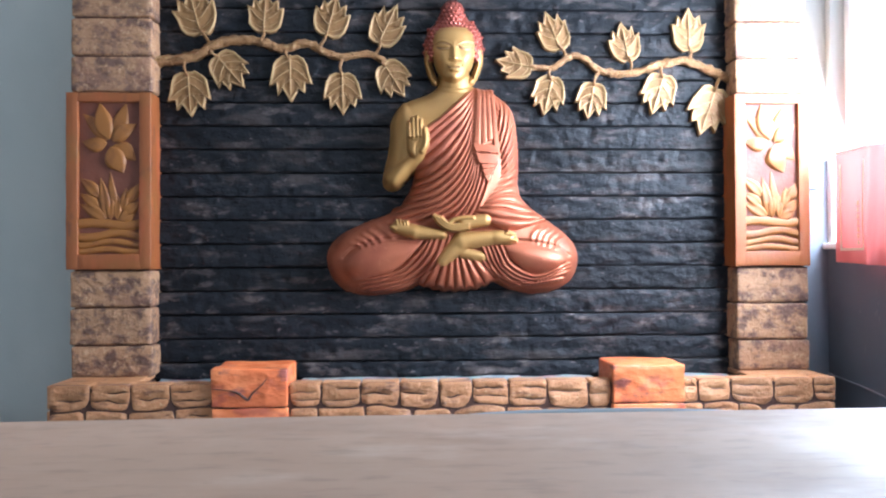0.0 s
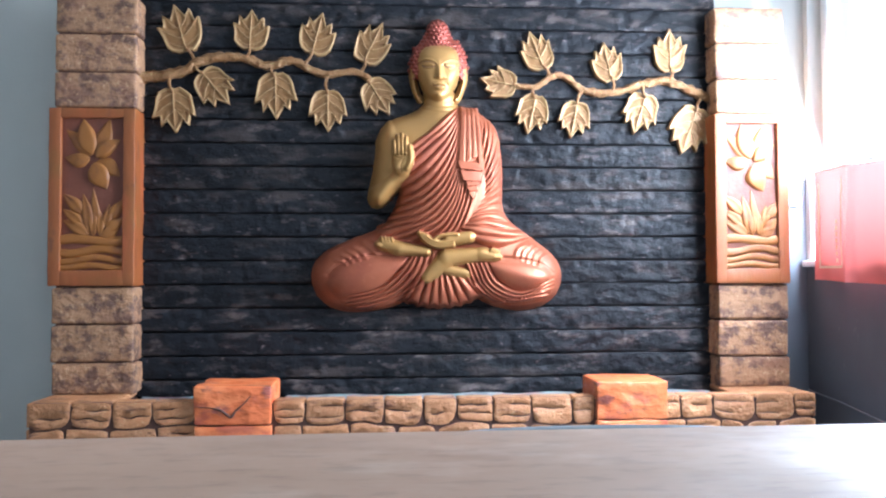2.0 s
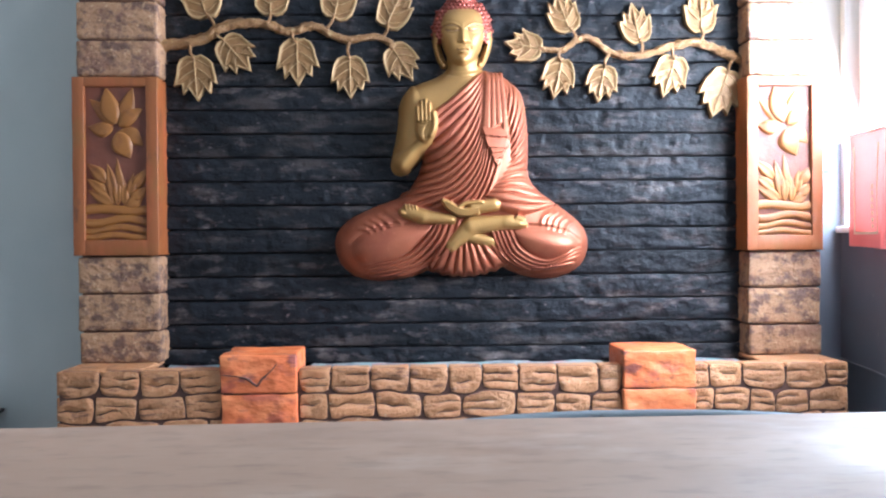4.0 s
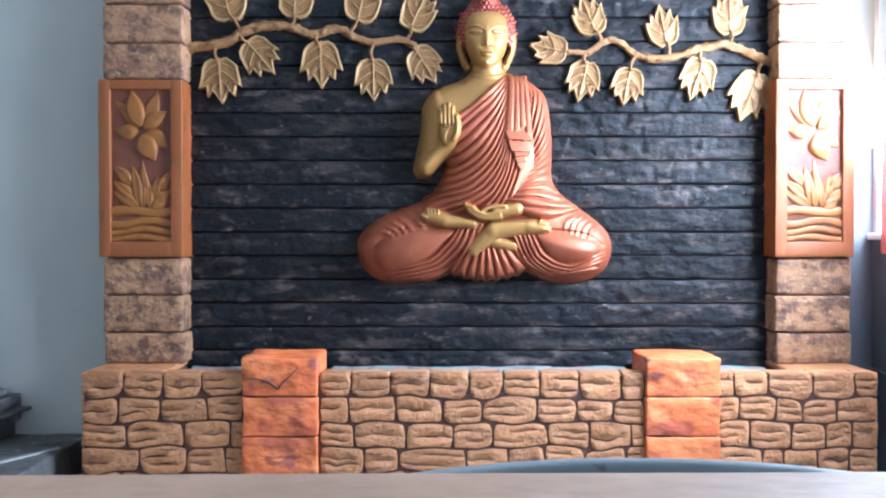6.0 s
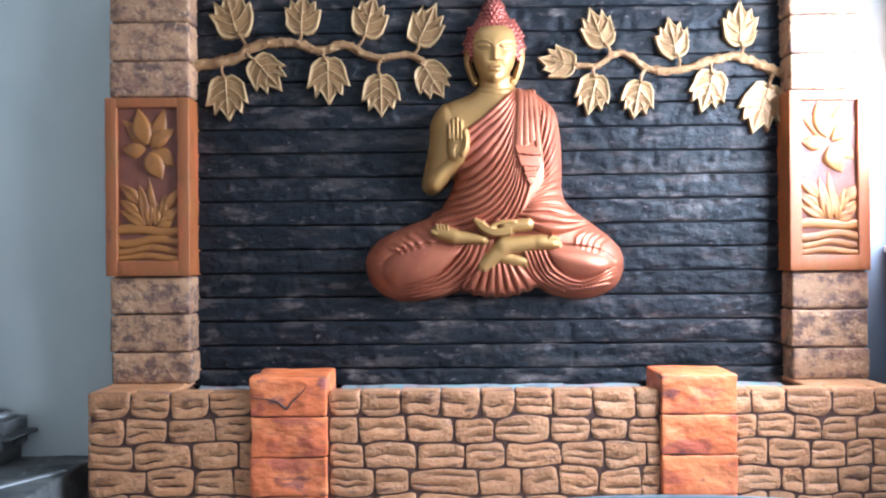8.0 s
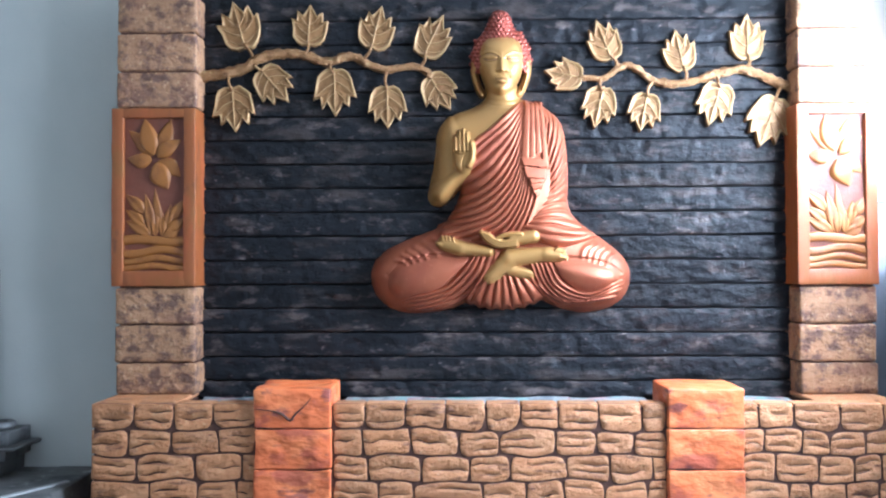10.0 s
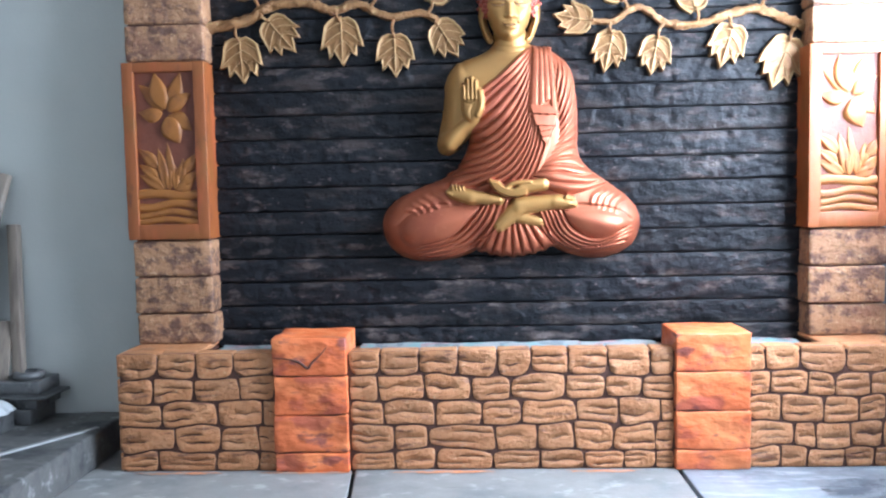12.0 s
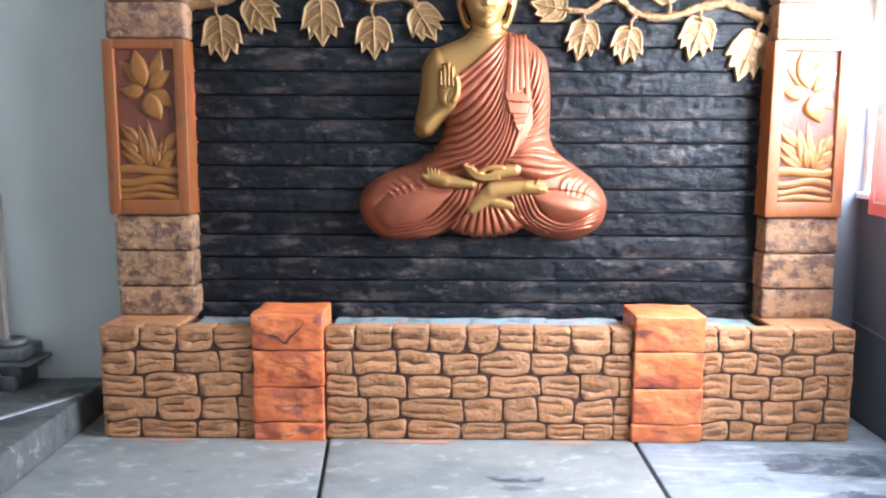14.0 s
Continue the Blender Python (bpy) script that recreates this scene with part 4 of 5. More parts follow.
# ---- branches with leaves ----
def leaf(bx, bz, tx, tz, seed, wide=1.0):
    """A five-pointed leaf from its foot to its middle tip, domed and veined."""
    rng = random.Random(seed)
    b, t = Vector((bx, 0, bz)), Vector((tx, 0, tz))
    d = t - b
    length = d.length
    d.normalize()
    side = Vector((d.z, 0, -d.x))
    shape = [(0.0, 0.03), (0.15, 0.0), (0.28, 0.07), (0.365, 0.20), (0.40, 0.38), (0.445, 0.63), (0.315, 0.585), (0.285, 0.83), (0.165, 0.72), (0.0, 1.0)]
    def half(sign):
        out = []
        for k, (w, f) in enumerate(shape):
            j = 0 if k in (0, 9) else 1
            out.append((sign * wide * w * (1 + j * rng.uniform(-0.06, 0.06)), f + j * rng.uniform(-0.025, 0.025)))
        return out
    right, left = half(1), half(-1)
    tips = [(0, 1.0), right[5], right[7], left[5], left[7]]
    outline = []
    loop = right + left[-2:0:-1]
    for k in range(len(loop)):
        p, q = loop[k], loop[(k + 1) % len(loop)]
        for s in range(4):
            outline.append((p[0] + (q[0] - p[0]) * s / 4, p[1] + (q[1] - p[1]) * s / 4))
    c = (0.0, 0.45)
    rings = (0.0, 0.2, 0.4, 0.58, 0.74, 0.86, 0.92, 0.975, 1.0)
    verts, faces, n = [], [], len(outline)

    def lift(x, f, r):
        h = 0.014 + 0.005 * r * r + (0.005 if 0.9 < r < 0.98 else -0.005 if r > 0.99 else 0.0)
        rib = 0.0
        for tip in tips:  # raised along the ribs, hollow between them
            vx, vf = tip[0] * 0.9, tip[1] - 0.2
            u = max(0, min(1, (x * vx + (f - 0.2) * vf) / (vx * vx + vf * vf)))
            dist = math.hypot(x - vx * u, f - 0.2 - vf * u)
            rib = max(rib, math.exp(-(dist / 0.045) ** 2))
        return h + 0.006 * rib

    for r in rings[1:]:
        for x, f in outline:
            xx, ff = c[0] + (x - c[0]) * r, c[1] + (f - c[1]) * r
            p = b + d * ff * length + side * xx * length
            verts.append((p.x, -0.008 - lift(xx, ff, r), p.z))
    for x, f in outline:
        p = b + d * f * length + side * x * length
        verts.append((p.x, 0.0, p.z))
    verts.append((*(b + d * c[1] * length).xz,))
    mid = b + d * c[1] * length
    verts[-1] = (mid.x, -0.008 - lift(0, c[1], 0), mid.z)
    top, m = len(verts) - 1, len(rings) - 1
    for k in range(n):
        faces.append((top, (k + 1) % n, k))
        for q in range(m):
            faces.append((q * n + k, q * n + (k + 1) % n, (q + 1) * n + (k + 1) % n, (q + 1) * n + k))
    veins = []
    for k, tip in enumerate(tips + [(0.42, 0.36), (-0.40, 0.33)]):
        f0 = (0.0, 0.32, 0.52, 0.28, 0.48, 0.12, 0.10)[k]
        line, radii = [], []
        for q in range(7):
            u = q / 6
            x, f = tip[0] * 0.9 * u ** 0.8, f0 + (tip[1] * 0.95 - f0) * u ** 1.15
            p = b + d * f * length + side * x * length
            line.append((p.x, -0.010 - lift(x, f, 0.3 + 0.6 * u), p.z))
            radii.append((0.0042 if k == 0 else 0.0026) * (1 - 0.6 * u))
        veins.append(tube(line, radii, 6))
    return (verts, faces), veins


def branch(line, leaves, seed, label, thick):
    th = thing("leafy_branch", label, "branch", "gilded branches", at=(line[0][0], -0.03, line[0][1]))
    pts = smooth_line([(x, -0.022, z) for x, z in line], 90)
    radii = [thick * (1 - 0.42 * k / 89) * (1 + 0.12 * noise.noise(Vector((k * 0.35, seed, 0)))) for k in range(90)]
    part("stem", mesh_of("stem", *tube(pts, radii, 14, 0.6), TWIG, True), th, "knobbly gold-brown stem")
    for k, (bx, bz, tx, tz, w) in enumerate(leaves):
        blade, veins = leaf(bx, bz, tx, tz, seed * 50 + k, w)
        rim = [1 if len(q) == 4 and 4 <= q[0] // 72 <= 6 else 0 for q in blade[1]]
        lf = part("leaf", mesh_of("leaf", *blade, [LEAF, VEIN], True, rim), th)
        for v in veins:
            part("vein", mesh_of("vein", *v, VEIN, True), lf, "raised pale gold vein")
        near = min(pts, key=lambda p: (p.x - bx) ** 2 + (p.z - bz) ** 2)
        dx, dz = tx - bx, tz - bz
        e = Vector((bx + dx * 0.12, -0.034, bz + dz * 0.12))
        mid = (near + e) / 2 + Vector((0.010 * (1 if dz > 0 else -1), -0.006, 0))
        part("stalk", mesh_of("stalk", *tube(smooth_line([near, mid, e], 9), [0.0085, 0.008, 0.0075, 0.007, 0.0066, 0.006, 0.0055, 0.005, 0.0045], 8, 0.15), TWIG, True), lf)


branch([(-1.235, 1.768), (-1.119, 1.780), (-1.029, 1.807), (-0.962, 1.847), (-0.880, 1.862), (-0.799, 1.857), (-0.734, 1.836), (-0.677, 1.827),
        (-0.620, 1.847), (-0.571, 1.846), (-0.522, 1.817), (-0.449, 1.792), (-0.384, 1.800), (-0.319, 1.803), (-0.254, 1.768)],
       [(-1.030, 1.880, -1.082, 2.080, 1.0), (-0.770, 1.890, -0.757, 2.063, 1.0), (-0.508, 1.875, -0.460, 2.056, 0.95), (-0.291, 1.842, -0.206, 2.016, 0.88),
        (-1.085, 1.728, -1.071, 1.536, 1.05), (-0.970, 1.800, -0.850, 1.660, 1.0), (-0.660, 1.800, -0.656, 1.598, 1.0),
        (-0.441, 1.727, -0.438, 1.545, 1.0), (-0.268, 1.768, -0.178, 1.620, 1.0)],
       1, "gilded branch with broad five-pointed leaves on black planks", 0.0215)
branch([(1.262, 1.690), (1.174, 1.721), (1.093, 1.759), (1.023, 1.781), (0.919, 1.766), (0.814, 1.732), (0.721, 1.725), (0.651, 1.740),
        (0.582, 1.792), (0.524, 1.798), (0.453, 1.751), (0.360, 1.752)],
       [(0.487, 1.822, 0.420, 1.990, 0.9), (0.782, 1.775, 0.743, 1.947, 0.92), (1.042, 1.818, 1.037, 2.010, 0.9), (0.367, 1.750, 0.206, 1.782, 0.95),
        (0.453, 1.715, 0.410, 1.540, 0.95), (0.632, 1.690, 0.598, 1.525, 0.95), (0.935, 1.725, 0.875, 1.545, 0.95), (1.162, 1.670, 1.082, 1.458, 0.9)],
       2, "gilded branch with broad five-pointed leaves near the window pillar", 0.020)

# ---- planter wall of stones ----
LEFT_JOINTS = [(-1.53, -1.37, -1.22, -1.07, -0.91),
               (-1.53, -1.39, -1.23, -1.05, -0.91),
               (-1.53, -1.36, -1.14, -0.96, -0.91),
               (-1.53, -1.31, -1.13, -0.98, -0.91),
               (-1.53, -1.38, -1.15, -0.98, -0.91)]
MIDDLE_JOINTS = [(-0.62, -0.50, -0.35, -0.20, -0.05, 0.08, 0.22, 0.37, 0.53, 0.62),
                 (-0.62, -0.51, -0.33, -0.15, 0.00, 0.21, 0.36, 0.50, 0.62),
                 (-0.62, -0.49, -0.29, -0.11, 0.04, 0.25, 0.41, 0.57, 0.62),
                 (-0.62, -0.45, -0.32, -0.06, 0.10, 0.24, 0.39, 0.55, 0.62),
                 (-0.62, -0.45, -0.29, -0.07, 0.11, 0.28, 0.43, 0.55, 0.62)]
RIGHT_JOINTS = [(0.90, 0.96, 1.09, 1.26, 1.42, 1.51),
                (0.90, 0.98, 1.12, 1.22, 1.35, 1.51),
                (0.90, 1.02, 1.18, 1.31, 1.41, 1.51),
                (0.90, 1.07, 1.15, 1.28, 1.40, 1.51),
                (0.90, 1.02, 1.12, 1.26, 1.37, 1.51)]

FRONT = -0.318
planter = thing("planter_wall", "low wall of tan painted irregular stones with dark joints and a hollow top", "wall", at=(0, -0.2, 0))
core = joined(plain_box((-1.522, FRONT, -0.005), (1.498, -0.245, 0.452)), plain_box((-1.522, -0.245, -0.005), (-1.235, 0.05, 0.452)),
              plain_box((1.21, -0.245, -0.005), (1.498, 0.05, 0.452)), plain_box((-1.235, -0.245, -0.005), (1.21, 0.05, 0.422)))
part("core", mesh_of("core", *core, GROOVE), planter, "dark brown joint mortar")
random.seed(11)


def course(r, x):
    """Height of the wavy joint above course r (0 is the top edge, 5 the floor)."""
    wave = 0 if r in (0, 5) else 0.022 * noise.noise(Vector((x * 5.5, r * 4.7, 0))) + 0.008 * noise.noise(Vector((x * 12, r * 9.1, 2)))
    return ROWS[r] + wave


def stone(x0, x1, r, front, seed):
    """A stone face between two wavy courses: rounded outline, flat front, one or two carved strokes."""
    rng = random.Random(seed)
    cx, w = (x0 + x1) / 2, x1 - x0
    g = 0.0022
    slant = [rng.uniform(-0.006, 0.006) for _ in range(2)]
    cut_off = [rng.uniform(0.03, 0.17) for _ in range(4)]
    if r == 0:  # the top course hangs down in rounded corners
        cut_off[:2] = [rng.uniform(0.10, 0.24) for _ in range(2)]
    wide = w > 0.11
    levels = [rng.uniform(-0.25, 0.25)] if rng.random() < 0.4 else [rng.uniform(-0.5, -0.2), rng.uniform(0.2, 0.5)]
    strokes = []
    for level in levels:
        a0 = rng.choice((-0.99, -0.99, -0.9, -0.6, -0.3))
        strokes.append((level, a0, min(0.99, a0 + rng.uniform(0.9, 1.9)), rng.uniform(0.6, 1.5)))
    rows = [(-1, None), (-0.97, None), (-0.92, None)]
    for k, (level, a0, a1, size) in enumerate(strokes):
        if k:
            rows.append(((strokes[0][0] + level) / 2, None))
        rows += [(level, (k, -1)), (level, (k, 0)), (level, (k, 1))]
    rows += [(0.92, None), (0.97, None), (1, None)]
    cols = [-1, -0.98, -0.94] + [-0.74 + 1.48 * k / 9 for k in range(10)] + [0.94, 0.98, 1]
    verts, faces, kinds = [], [], []
    for b0, mark in rows:
        for a in cols:
            b, sink = b0, 0.0
            b += 0.24 * noise.noise(Vector((a * w * 11, b0 * 2, seed))) * (1 - b0 * b0) ** 2
            if mark:
                level, a0, a1, size = strokes[mark[0]]
                f = (a - a0) / (a1 - a0)
                taper = math.sin(math.pi * f) ** 0.6 * (0.7 + 0.6 * noise.noise(Vector((a * 5, seed, mark[0])))) if 0 < f < 1 else 0.0
                b += mark[1] * (0.012 + 0.060 * size * taper)
                sink = 0.009 * taper * size if mark[1] == 0 else 0.0
            k = cut_off[(1 if a > 0 else 0) + (2 if b > 0 else 0)]
            sx, sz = a * (1 - k * abs(b) ** 9), b * (1 - 1.4 * k * abs(a) ** 9)
            x = cx + sx * w / 2 + (slant[0] if sx < 0 else slant[1]) * sz
            top, low = course(r, x) - (0 if r == 0 else g), course(r + 1, x) + g
            z = (top + low) / 2 + sz * (top - low) / 2
            x += 0.003 * noise.noise(Vector((z * 40, seed, x * 10)))
            m = max(abs(a), abs(b0))
            lift = 0.0055 if m == 1 else 0.0088 if m > 0.96 else 0.0098 if m > 0.91 else 0.0102
            y = front - lift + sink - (0.0045 * noise.noise(Vector((x * 14, seed, z * 32))) if lift > 0.010 else 0)
            verts.append((x, y, z))
    n = len(cols)
    for j in range(len(rows) - 1):
        for i in range(n - 1):
            q = j * n + i
            faces.append((q, q + 1, q + n + 1, q + n))
            marks = [rows[j][1], rows[j + 1][1]]
            dark = min(i, j) == 0 or i == n - 2 or j == len(rows) - 2
            if None not in marks and marks[0][0] == marks[1][0]:
                level, a0, a1, size = strokes[marks[0][0]]
                dark = dark or a0 < (cols[i] + cols[i + 1]) / 2 < a1
            kinds.append(1 if dark else 0)
    return verts, faces, kinds


ROWS = (0.466, 0.370, 0.273, 0.177, 0.076, 0.0)
seed = 0
for joints in (LEFT_JOINTS, MIDDLE_JOINTS, RIGHT_JOINTS):
    for r, row in enumerate(joints):
        for a, b in zip(row[:-1], row[1:]):
            seed += 1
            v, f, kinds = stone(a + 0.0020, b - 0.0020, r, FRONT + 0.004, seed)
            me = mesh_of("stone", v, f, [STONE, STROKE], True, kinds)
            me.polygons.foreach_set("use_smooth", [k == 0 for k in kinds])
            part("stone", me, planter)
# capping over the front edge and the two ends, with the joint lines running back
for row in (LEFT_JOINTS[0], MIDDLE_JOINTS[0], RIGHT_JOINTS[0]):
    for a, b in zip(row[:-1], row[1:]):
        part("cap_stone", mesh_of("cap_stone", *rough_box((a + 0.003, FRONT - 0.004, 0.445), (b - 0.003, -0.245, 0.466), 0.006, 0.03, 0.002, 18, a), STONE, True), planter)
part("cap_stone", mesh_of("cap_stone", *rough_box((-1.526, -0.243, 0.445), (-1.225, 0.048, 0.464), 0.006, 0.03, 0.003, 12, 4), STONE, True), planter)
part("cap_stone", mesh_of("cap_stone", *rough_box((1.205, -0.243, 0.445), (1.502, 0.048, 0.464), 0.006, 0.03, 0.003, 12, 8), STONE, True), planter)
for side, x in ((-1, -1.522), (1, 1.498)):
    for r in range(5):
        for y0, y1 in ((-0.318, -0.15), (-0.145, 0.045)):
            part("end_stone", mesh_of("end_stone", *rough_box((min(x, x + side * 0.012), y0, ROWS[r + 1] + 0.003), (max(x, x + side * 0.012), y1, ROWS[r] - 0.003), 0.005, 0.05, 0.002, 15, r), STONE, True), planter)

# orange piers
def pier(x0, x1, seed, label):
    th = thing("pier", label, "pier", "orange piers", at=((x0 + x1) / 2, -0.2, 0))
    part("core", mesh_of("core", *plain_box((x0 + 0.01, -0.335, 0.0), (x1 - 0.01, -0.12, 0.50)), GROOVE), th)
    for k, (a, b) in enumerate(((0.0, 0.073), (0.079, 0.222), (0.227, 0.373), (0.378, 0.523))):
        j = 0.003 * random.uniform(-1, 1)
        part("block", mesh_of("block", *rough_box((x0 + j, -0.347, a), (x1 + j, -0.108, b), 0.006, 0.016, 0.006, 8, seed + k), ORANGE, True), th)
    return th


first = pier(-0.913, -0.626, 1.3, "orange painted pier of four rough blocks with a dark crack")
crack = smooth_line([(-0.909, -0.346, 0.449), (-0.85, -0.347, 0.444), (-0.806, -0.348, 0.432), (-0.775, -0.348, 0.408), (-0.755, -0.348, 0.432), (-0.722, -0.348, 0.462), (-0.698, -0.347, 0.492)], 40)
part("crack", mesh_of("crack", *tube(crack, [0.0012 + 0.0042 * math.sin(math.pi * k / 39) for k in range(40)], 6, 0.5), GROOVE, True), first, "dark zigzag crack")
pier(0.622, 0.902, 8.9, "orange painted pier of four rough blocks, purple-blotched")

# newspapers spread in the hollow top
def newspaper(x0, x1, y0, y1, z, seed):
    nx, ny, verts, faces = 26, 12, [], []
    for j in range(ny + 1):
        for i in range(nx + 1):
            x, y = x0 + (x1 - x0) * i / nx, y0 + (y1 - y0) * j / ny
            x += 0.006 * noise.noise(Vector((y * 40, seed, 0)))
            y += 0.008 * noise.noise(Vector((x * 25, seed, 3)))
            verts.append((x, y, z + 0.008 + 0.008 * noise.noise(Vector((x * 7, y * 12, seed)))))
    n = len(verts)
    verts += [(x, y, z0 - 0.0012) for x, y, z0 in verts]
    for j in range(ny):
        for i in range(nx):
            a = j * (nx + 1) + i
            faces.append((a, a + 1, a + nx + 2, a + nx + 1))
            faces.append((a + n, a + nx + 1 + n, a + nx + 2 + n, a + 1 + n))
    ob = part("newspaper", mesh_of("newspaper", verts, faces, PAPER, True))
    return tagged(ob, "crumpled printed newspaper sheet lying in the planter hollow", "newspaper", "newspapers in the planter")


for k, (x0, x1) in enumerate(((-1.20, -0.93), (-0.61, -0.30), (-0.33, 0.0), (-0.03, 0.30), (0.26, 0.61), (0.91, 1.18))):
    newspaper(x0, x1, -0.242, -0.012, 0.430 + 0.003 * (k % 2), k * 3.7)

# ---- floor of slabs ----
floor = part("floor", mesh_of("floor", *plain_box((-3.2, -5.8, -0.12), (RIGHT, 0.05, -0.03)), SOIL))
tagged(floor, "grey cement slab floor with wide open joints and paint stains", "floor", kind="structure")
cols = (-3.19, -1.86, -0.606, 0.638, RIGHT - 0.002)
lines = (0.048, -1.95, -3.9, -5.78)
for a, b in zip(cols[:-1], cols[1:]):
    for c, d in zip(lines[:-1], lines[1:]):
        v, f = rough_box((a + 0.008, d + 0.008, -0.034), (b - 0.008, c - 0.002, -0.001), 0.005, 0.12, 0.0008, 6, a)
        v = [Vector((p.x - 0.085 * (p.y + 0.4) * (1 if abs(p.x + 0.606) < 0.02 else 0), p.y, min(p.z, -0.0005))) for p in v]
        # slabs on the window side get the colour with daylight painted in
        part("floor_slab", mesh_of("floor_slab", v, f, SLAB_LIT if a > 0.6 else SLAB, True), floor)

# raised step along the side of the room
stepob = part("step", mesh_of("step", *rough_box((-3.19, -5.5, -0.002), (-1.655, 0.049, 0.14), 0.012, 0.06, 0.006, 9, 2), STEP, True))
tagged(stepob, "dark stained cement step with chipped edge", "step", kind="structure")

# ---- things on the step ----
def solid(name, piece, material, label, category, group=""):
    return tagged(part(name, mesh_of(name, *piece, material, True)), label, category, group)


for k, (x0, x1, y0, y1, z0, z1) in enumerate(((-2.16, -1.98, -0.16, 0.04, 0.139, 0.205), (-2.155, -1.955, -0.15, 0.045, 0.204, 0.248), (-2.16, -1.905, -0.17, 0.03, 0.247, 0.262), (-2.15, -1.955, -0.13, 0.04, 0.261, 0.315))):
    solid("stone_slab", rough_box((x0, y0, z0), (x1, y1, z1), 0.006, 0.06, 0.003, 12, k), STEEL, "dark dusty slab lying in a stack on the step", "slab", "stack of dark slabs")
ring = []
for k in range(25):
    a = 2 * math.pi * k / 24
    ring.append((-2.04 + 0.05 * math.cos(a), -0.05 + 0.045 * math.sin(a), 0.331))
solid("metal_ring", tube(ring, [0.017] * 25, 8), STEEL, "small dark metal ring on the slab stack", "ring")


def crumpled(x0, x1, y0, y1, z, top, seed):
    nx, ny, verts, faces = 36, 24, [], []
    for j in range(ny + 1):
        for i in range(nx + 1):
            f, g = i / nx, j / ny
            x, y = x0 + (x1 - x0) * f, y0 + (y1 - y0) * g
            edge = min(1, 5 * min(f, 1 - f, g, 1 - g))
            h = top * edge ** 0.5 * (0.7 + 0.55 * noise.noise(Vector((x * 12, y * 12, seed))) + 0.5 * abs(noise.noise(Vector((x * 26, y * 26, seed)))))
            verts.append((x + 0.02 * noise.noise(Vector((y * 20, seed, 1))), y + 0.02 * noise.noise(Vector((x * 20, seed, 2))), z + h))
    for j in range(ny):
        for i in range(nx):
            a = j * (nx + 1) + i
            faces.append((a, a + 1, a + nx + 2, a + nx + 1))
    return verts, faces


solid("slab_block", rough_box((-2.72, -0.40, 0.139), (-2.168, 0.02, 0.225), 0.008, 0.06, 0.003, 9, 6), STEEL, "dark slab on the step under a white sheet", "slab", "stack of dark slabs")
solid("slab_block", rough_box((-2.165, -0.44, 0.139), (-2.03, -0.185, 0.222), 0.008, 0.05, 0.004, 11, 9), STEEL, "dark slab on the step under a white sheet", "slab", "stack of dark slabs")
solid("plastic_sheet", crumpled(-2.69, -2.01, -0.46, -0.19, 0.222, 0.07, 2.0), SHEET, "crumpled white plastic sheet over dark slabs", "sheet")
solid("strip", moved(rough_box((-0.42, -0.012, 0), (0.36, 0.012, 0.008), 0.002, 0.3), pose(-1.86, -0.52, 0.142, 0, 0, 58)), STRIP, "long pale grey strip lying on the step", "strip")
solid("cardboard_piece", moved(rough_box((-0.14, -0.10, 0), (0.14, 0.10, 0.006), 0.002, 0.1, 0.002, 12, 1), pose(-1.98, -0.64, 0.142, 0, 0, 30)), WOOD, "flat brown-grey board offcut lying on the step", "offcut")
# plywood offcut, post and framed dark board leaning on the wall
solid("plywood_sheet", moved(rough_box((-0.40, 0, 0), (0, 0.014, 0.345), 0.003, 0.1), pose(-2.12, -0.10, 0.225, -14, 0, 0)), WOOD, "greyish plywood offcut leaning against the wall", "plywood", "boards against the wall")
solid("wooden_post", moved(rough_box((-0.022, -0.02, 0), (0.022, 0.02, 0.66), 0.004, 0.2, 0.001, 10, 3), pose(-2.09, -0.035, 0.314, -6, -2.5, 0)), WOOD, "slim weathered wooden post leaning upright against the wall", "post", "boards against the wall")
easel = thing("framed_board", "dark board in a weathered wooden frame leaning against the wall", "board", at=(-2.3, -0.1, 0.14))
mb = pose(-2.30, -0.20, 0.224, -11, 12, 0)
part("board_panel", mesh_of("board_panel", *moved(rough_box((-0.70, 0.006, 0.03), (-0.02, 0.020, 0.97), 0.002, 0.3), mb), DARKBOARD), easel)
for lo, hi in (((-0.045, -0.012, 0.0), (0.0, 0.024, 1.0)), ((-0.72, -0.012, 0.0), (-0.675, 0.024, 1.0)), ((-0.674, -0.010, 0.96), (-0.046, 0.022, 1.0)), ((-0.674, -0.010, 0.0), (-0.046, 0.022, 0.04))):
    part("frame_rail", mesh_of("frame_rail", *moved(rough_box(lo, hi, 0.004, 0.2, 0.001, 9, 1), mb), WOOD, True), easel)

# ---- by the window: curtain, rod and small box ----
rod = thing("curtain", "red printed cloth curtain with pale border hanging at the bright window", "curtain", at=(RIGHT - 0.05, -0.6, 0.91))


def hang(y, z):
    """Where the cloth hangs off the wall: shallow folds that open towards the hem."""
    low = 1 - (z - 0.9) / 0.5
    return RIGHT - 0.055 + 0.010 * (0.5 + 0.5 * low) * math.sin(y * 21 + 0.8 * math.sin(y * 9)) - 0.030 * math.exp(-((y + 0.405) / 0.022) ** 2) * (0.4 + 0.6 * low) + 0.006 * noise.noise(Vector((y * 8, z * 5, 0)))


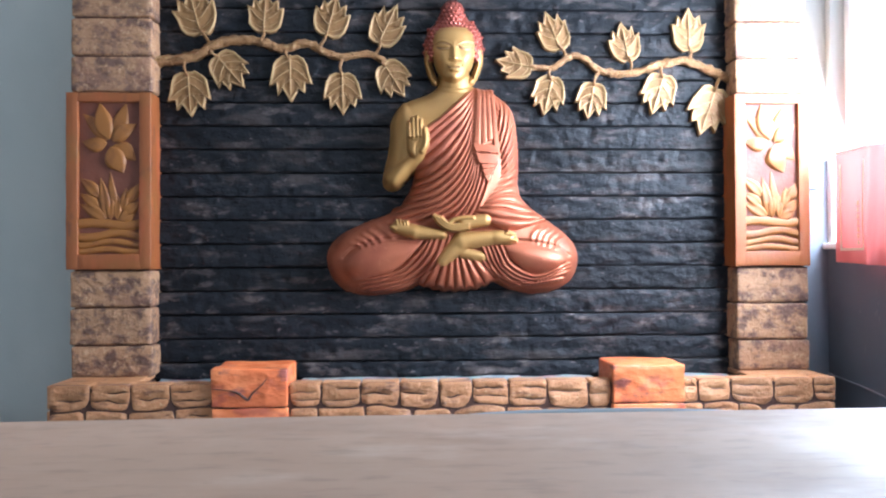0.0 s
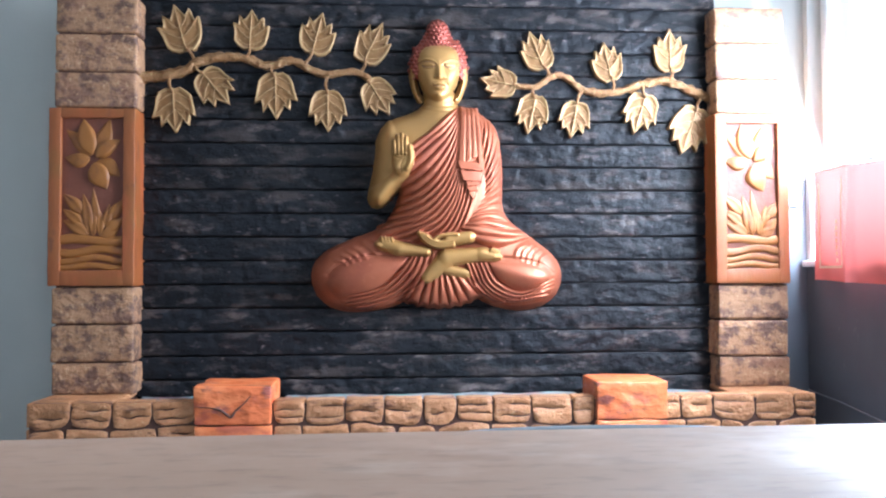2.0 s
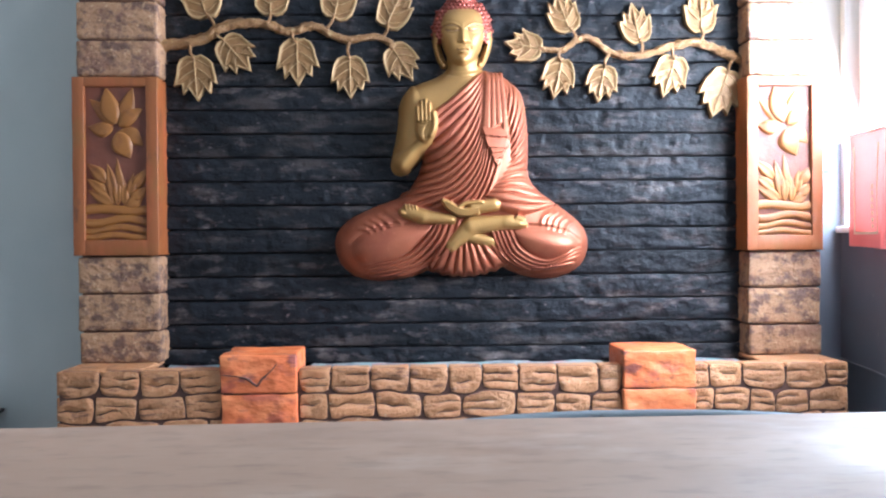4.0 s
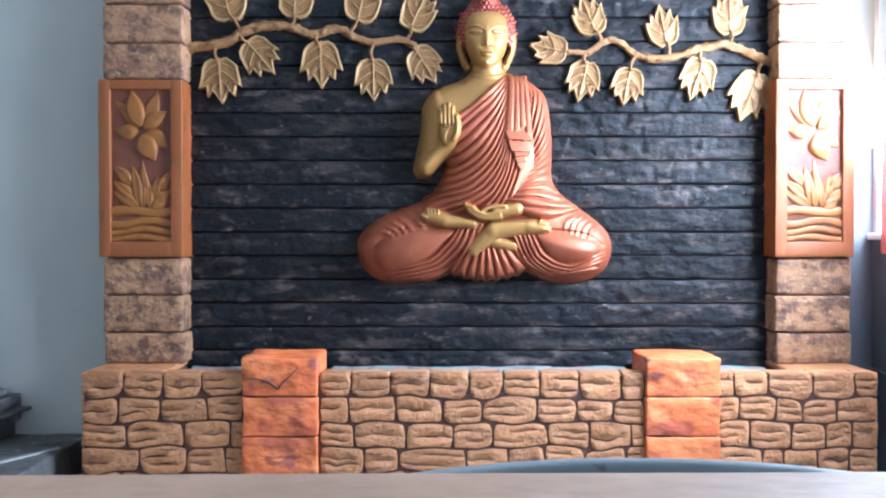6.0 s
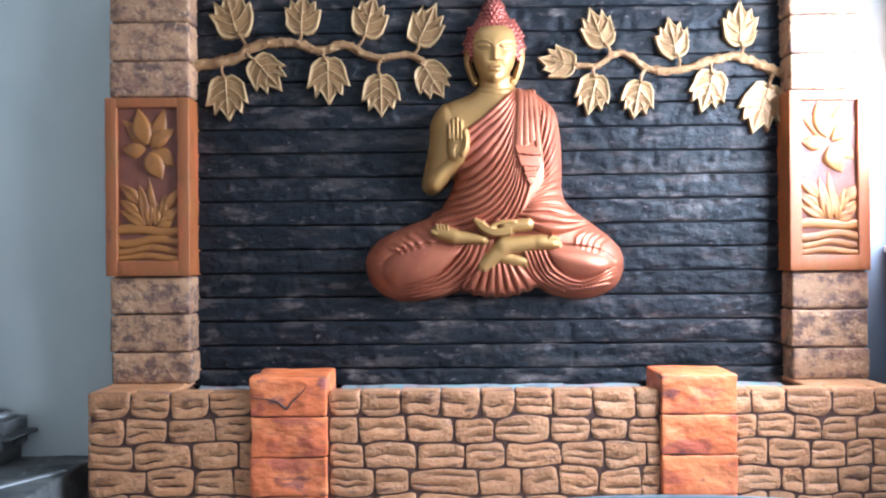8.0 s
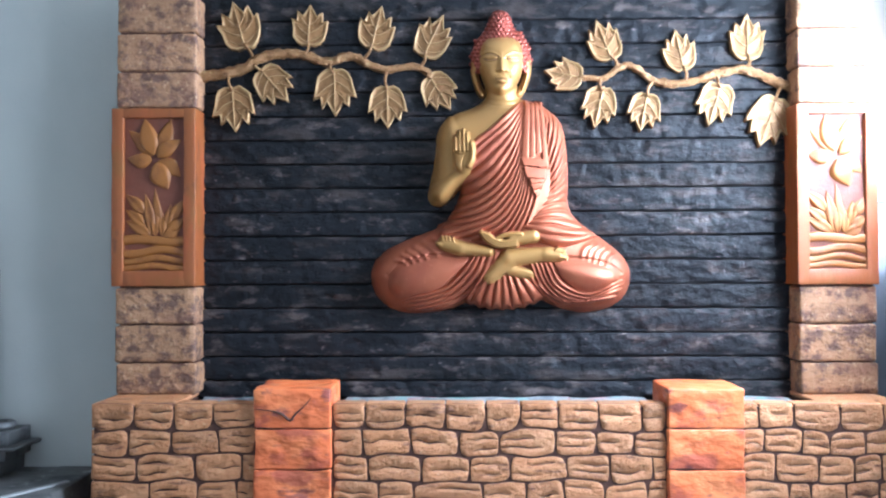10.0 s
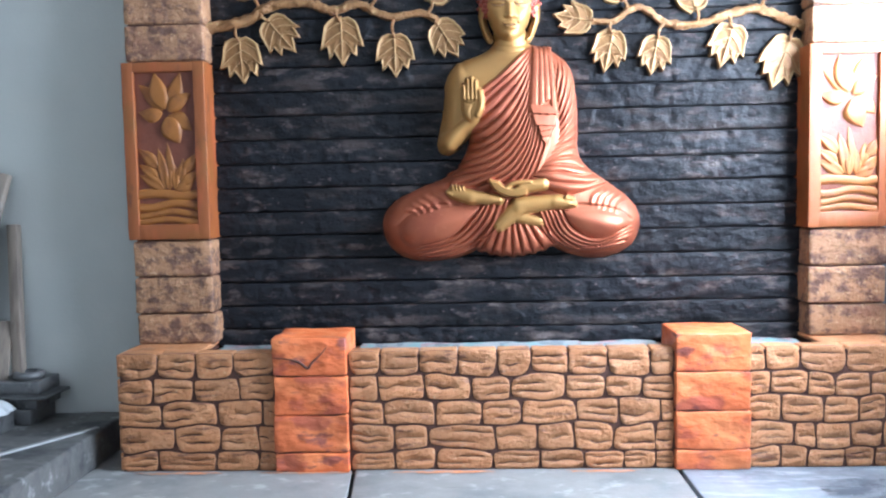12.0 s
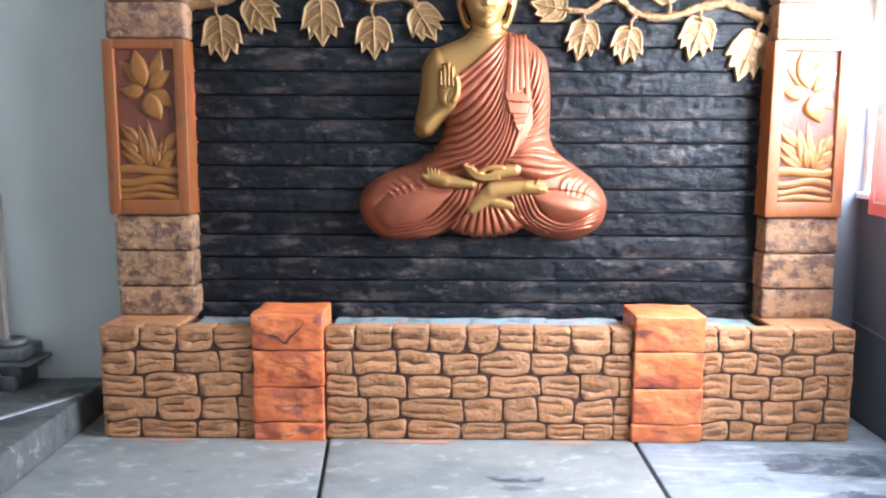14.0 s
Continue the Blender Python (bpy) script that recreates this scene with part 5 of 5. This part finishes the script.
def cloth(y0, y1, z0, z1, ny, nz, off=0.0):
    verts, faces = [], []
    for j in range(nz + 1):
        for i in range(ny + 1):
            y, z = y0 + (y1 - y0) * i / ny, z0 + (z1 - z0) * j / nz
            verts.append((hang(y, z) - off, y, z - (0.02 * (y0 - y) / 0.6 if nz > 12 else 0.0)))
    for j in range(nz):
        for i in range(ny):
            a = j * (ny + 1) + i
            faces.append((a, a + 1, a + ny + 2, a + ny + 1))
    return verts, faces


part("cloth", mesh_of("cloth", *cloth(-0.12, -0.75, 0.915, 1.375, 150, 16), CLOTH, True), rod)
border = joined(cloth(-0.148, -0.345, 0.962, 0.972, 40, 2, 0.003), cloth(-0.148, -0.156, 0.972, 1.32, 3, 12, 0.003), cloth(-0.337, -0.345, 0.972, 1.32, 3, 12, 0.003))
part("printed_border", mesh_of("printed_border", *border, PRINT, True), rod, "pale yellow printed border line")
for k in range(7):
    part("text_bar", mesh_of("text_bar", *cloth(-0.295, -0.313, 0.985 + 0.026 * k, 1.003 + 0.026 * k, 4, 3, 0.003), PRINT, True), rod, "pale printed bar")
part("curtain_rod", mesh_of("curtain_rod", *tube([(RIGHT - 0.055, 0.046, 1.372), (RIGHT - 0.055, -2.1, 1.372)], [0.007, 0.007], 12), WINDOW, True), rod)
solid("switch_box", rough_box((1.575, 0.012, 1.235), (1.640, 0.052, 1.335), 0.006, 0.04), BOXGREY, "small grey box on the wall beside the pillar", "box")

solid("cable", tube([(RIGHT - 0.006, 0.04, 0.425), (RIGHT - 0.005, -0.2, 0.41), (RIGHT - 0.006, -0.7, 0.36), (RIGHT - 0.005, -1.3, 0.33)], [0.004] * 4, 8), BOXGREY, "thin grey cable running along the grey wall", "cable")

# ---- in front of the camera's place: drum and board ----
drum = thing("steel_drum", "blue-grey painted steel drum carrying a plywood board", "drum", at=(0.0, -3.085, 0))
prof = [(0.345, 0.0), (0.352, 0.006), (0.352, 0.02), (0.343, 0.03), (0.343, 0.26), (0.354, 0.275), (0.343, 0.29), (0.343, 0.53), (0.354, 0.545), (0.343, 0.56), (0.343, 0.785)]
verts, faces, n = [], [], 72
for r, z in prof:
    for k in range(n):
        a = 2 * math.pi * k / n
        verts.append((0.0 + r * math.cos(a), -3.085 + r * math.sin(a), z))
for q in range(len(prof) - 1):
    for k in range(n):
        t = (k + 1) % n
        faces.append((q * n + k, q * n + t, (q + 1) * n + t, (q + 1) * n + k))
faces.append(tuple(range((len(prof) - 1) * n, len(prof) * n)))
part("drum_body", mesh_of("drum_body", verts, faces, DRUM, True), drum)
hoop = [(0.346 * math.cos(2 * math.pi * k / 72), -3.085 + 0.346 * math.sin(2 * math.pi * k / 72), 0.801) for k in range(73)]
part("rim", mesh_of("rim", *tube(hoop, [0.0135] * 73, 10, 0.05), DRUM, True), drum, "rolled blue-grey rim with worn paint")
solid("plywood_board", moved(rough_box((-1.05, -0.92, 0), (1.05, 0, 0.0125), 0.003, 0.12, 0.0006, 5, 1), pose(0.0, -2.817, 0.8145, 0, 0, 0.9)), PLY, "worn brown plywood board lying flat on a steel drum", "board")


def stain(cx, cy, rx, ry, seed, material=STAIN, z=0.0016, label="dark dried paint stain on the cement floor"):
    """A flat splash with a ragged edge, a little higher in its middle."""
    n, verts, faces = 96, [(cx, cy, z + 0.0008)], []
    for k in range(n):
        a = 2 * math.pi * k / n
        r = 0.75 + 0.45 * noise.noise(Vector((math.cos(a) * 1.6, math.sin(a) * 1.6, seed))) + 0.25 * noise.noise(Vector((math.cos(a) * 5, math.sin(a) * 5, seed))) + 0.12 * noise.noise(Vector((math.cos(a) * 14, math.sin(a) * 14, seed)))
        verts.append((cx + rx * r * math.cos(a), cy + ry * r * math.sin(a), z))
    faces = [(0, k + 1, (k + 1) % n + 1) for k in range(n)]
    return tagged(part("paint_stain", mesh_of("paint_stain", verts, faces, material)), label, "stain", "paint stains")


stain(1.36, -0.56, 0.34, 0.13, 1.0, z=0.0030)
stain(1.28, -0.83, 0.12, 0.05, 4.0, z=0.0030)
stain(0.13, -0.70, 0.12, 0.035, 7.0)
for x0, rx in ((-1.28, 0.22), (-0.80, 0.20), (-0.25, 0.26), (0.35, 0.20)):
    stain(x0, -0.352, rx, 0.016, x0 * 9, DUST, 0.0016, "faint orange paint dust along the foot of the wall")
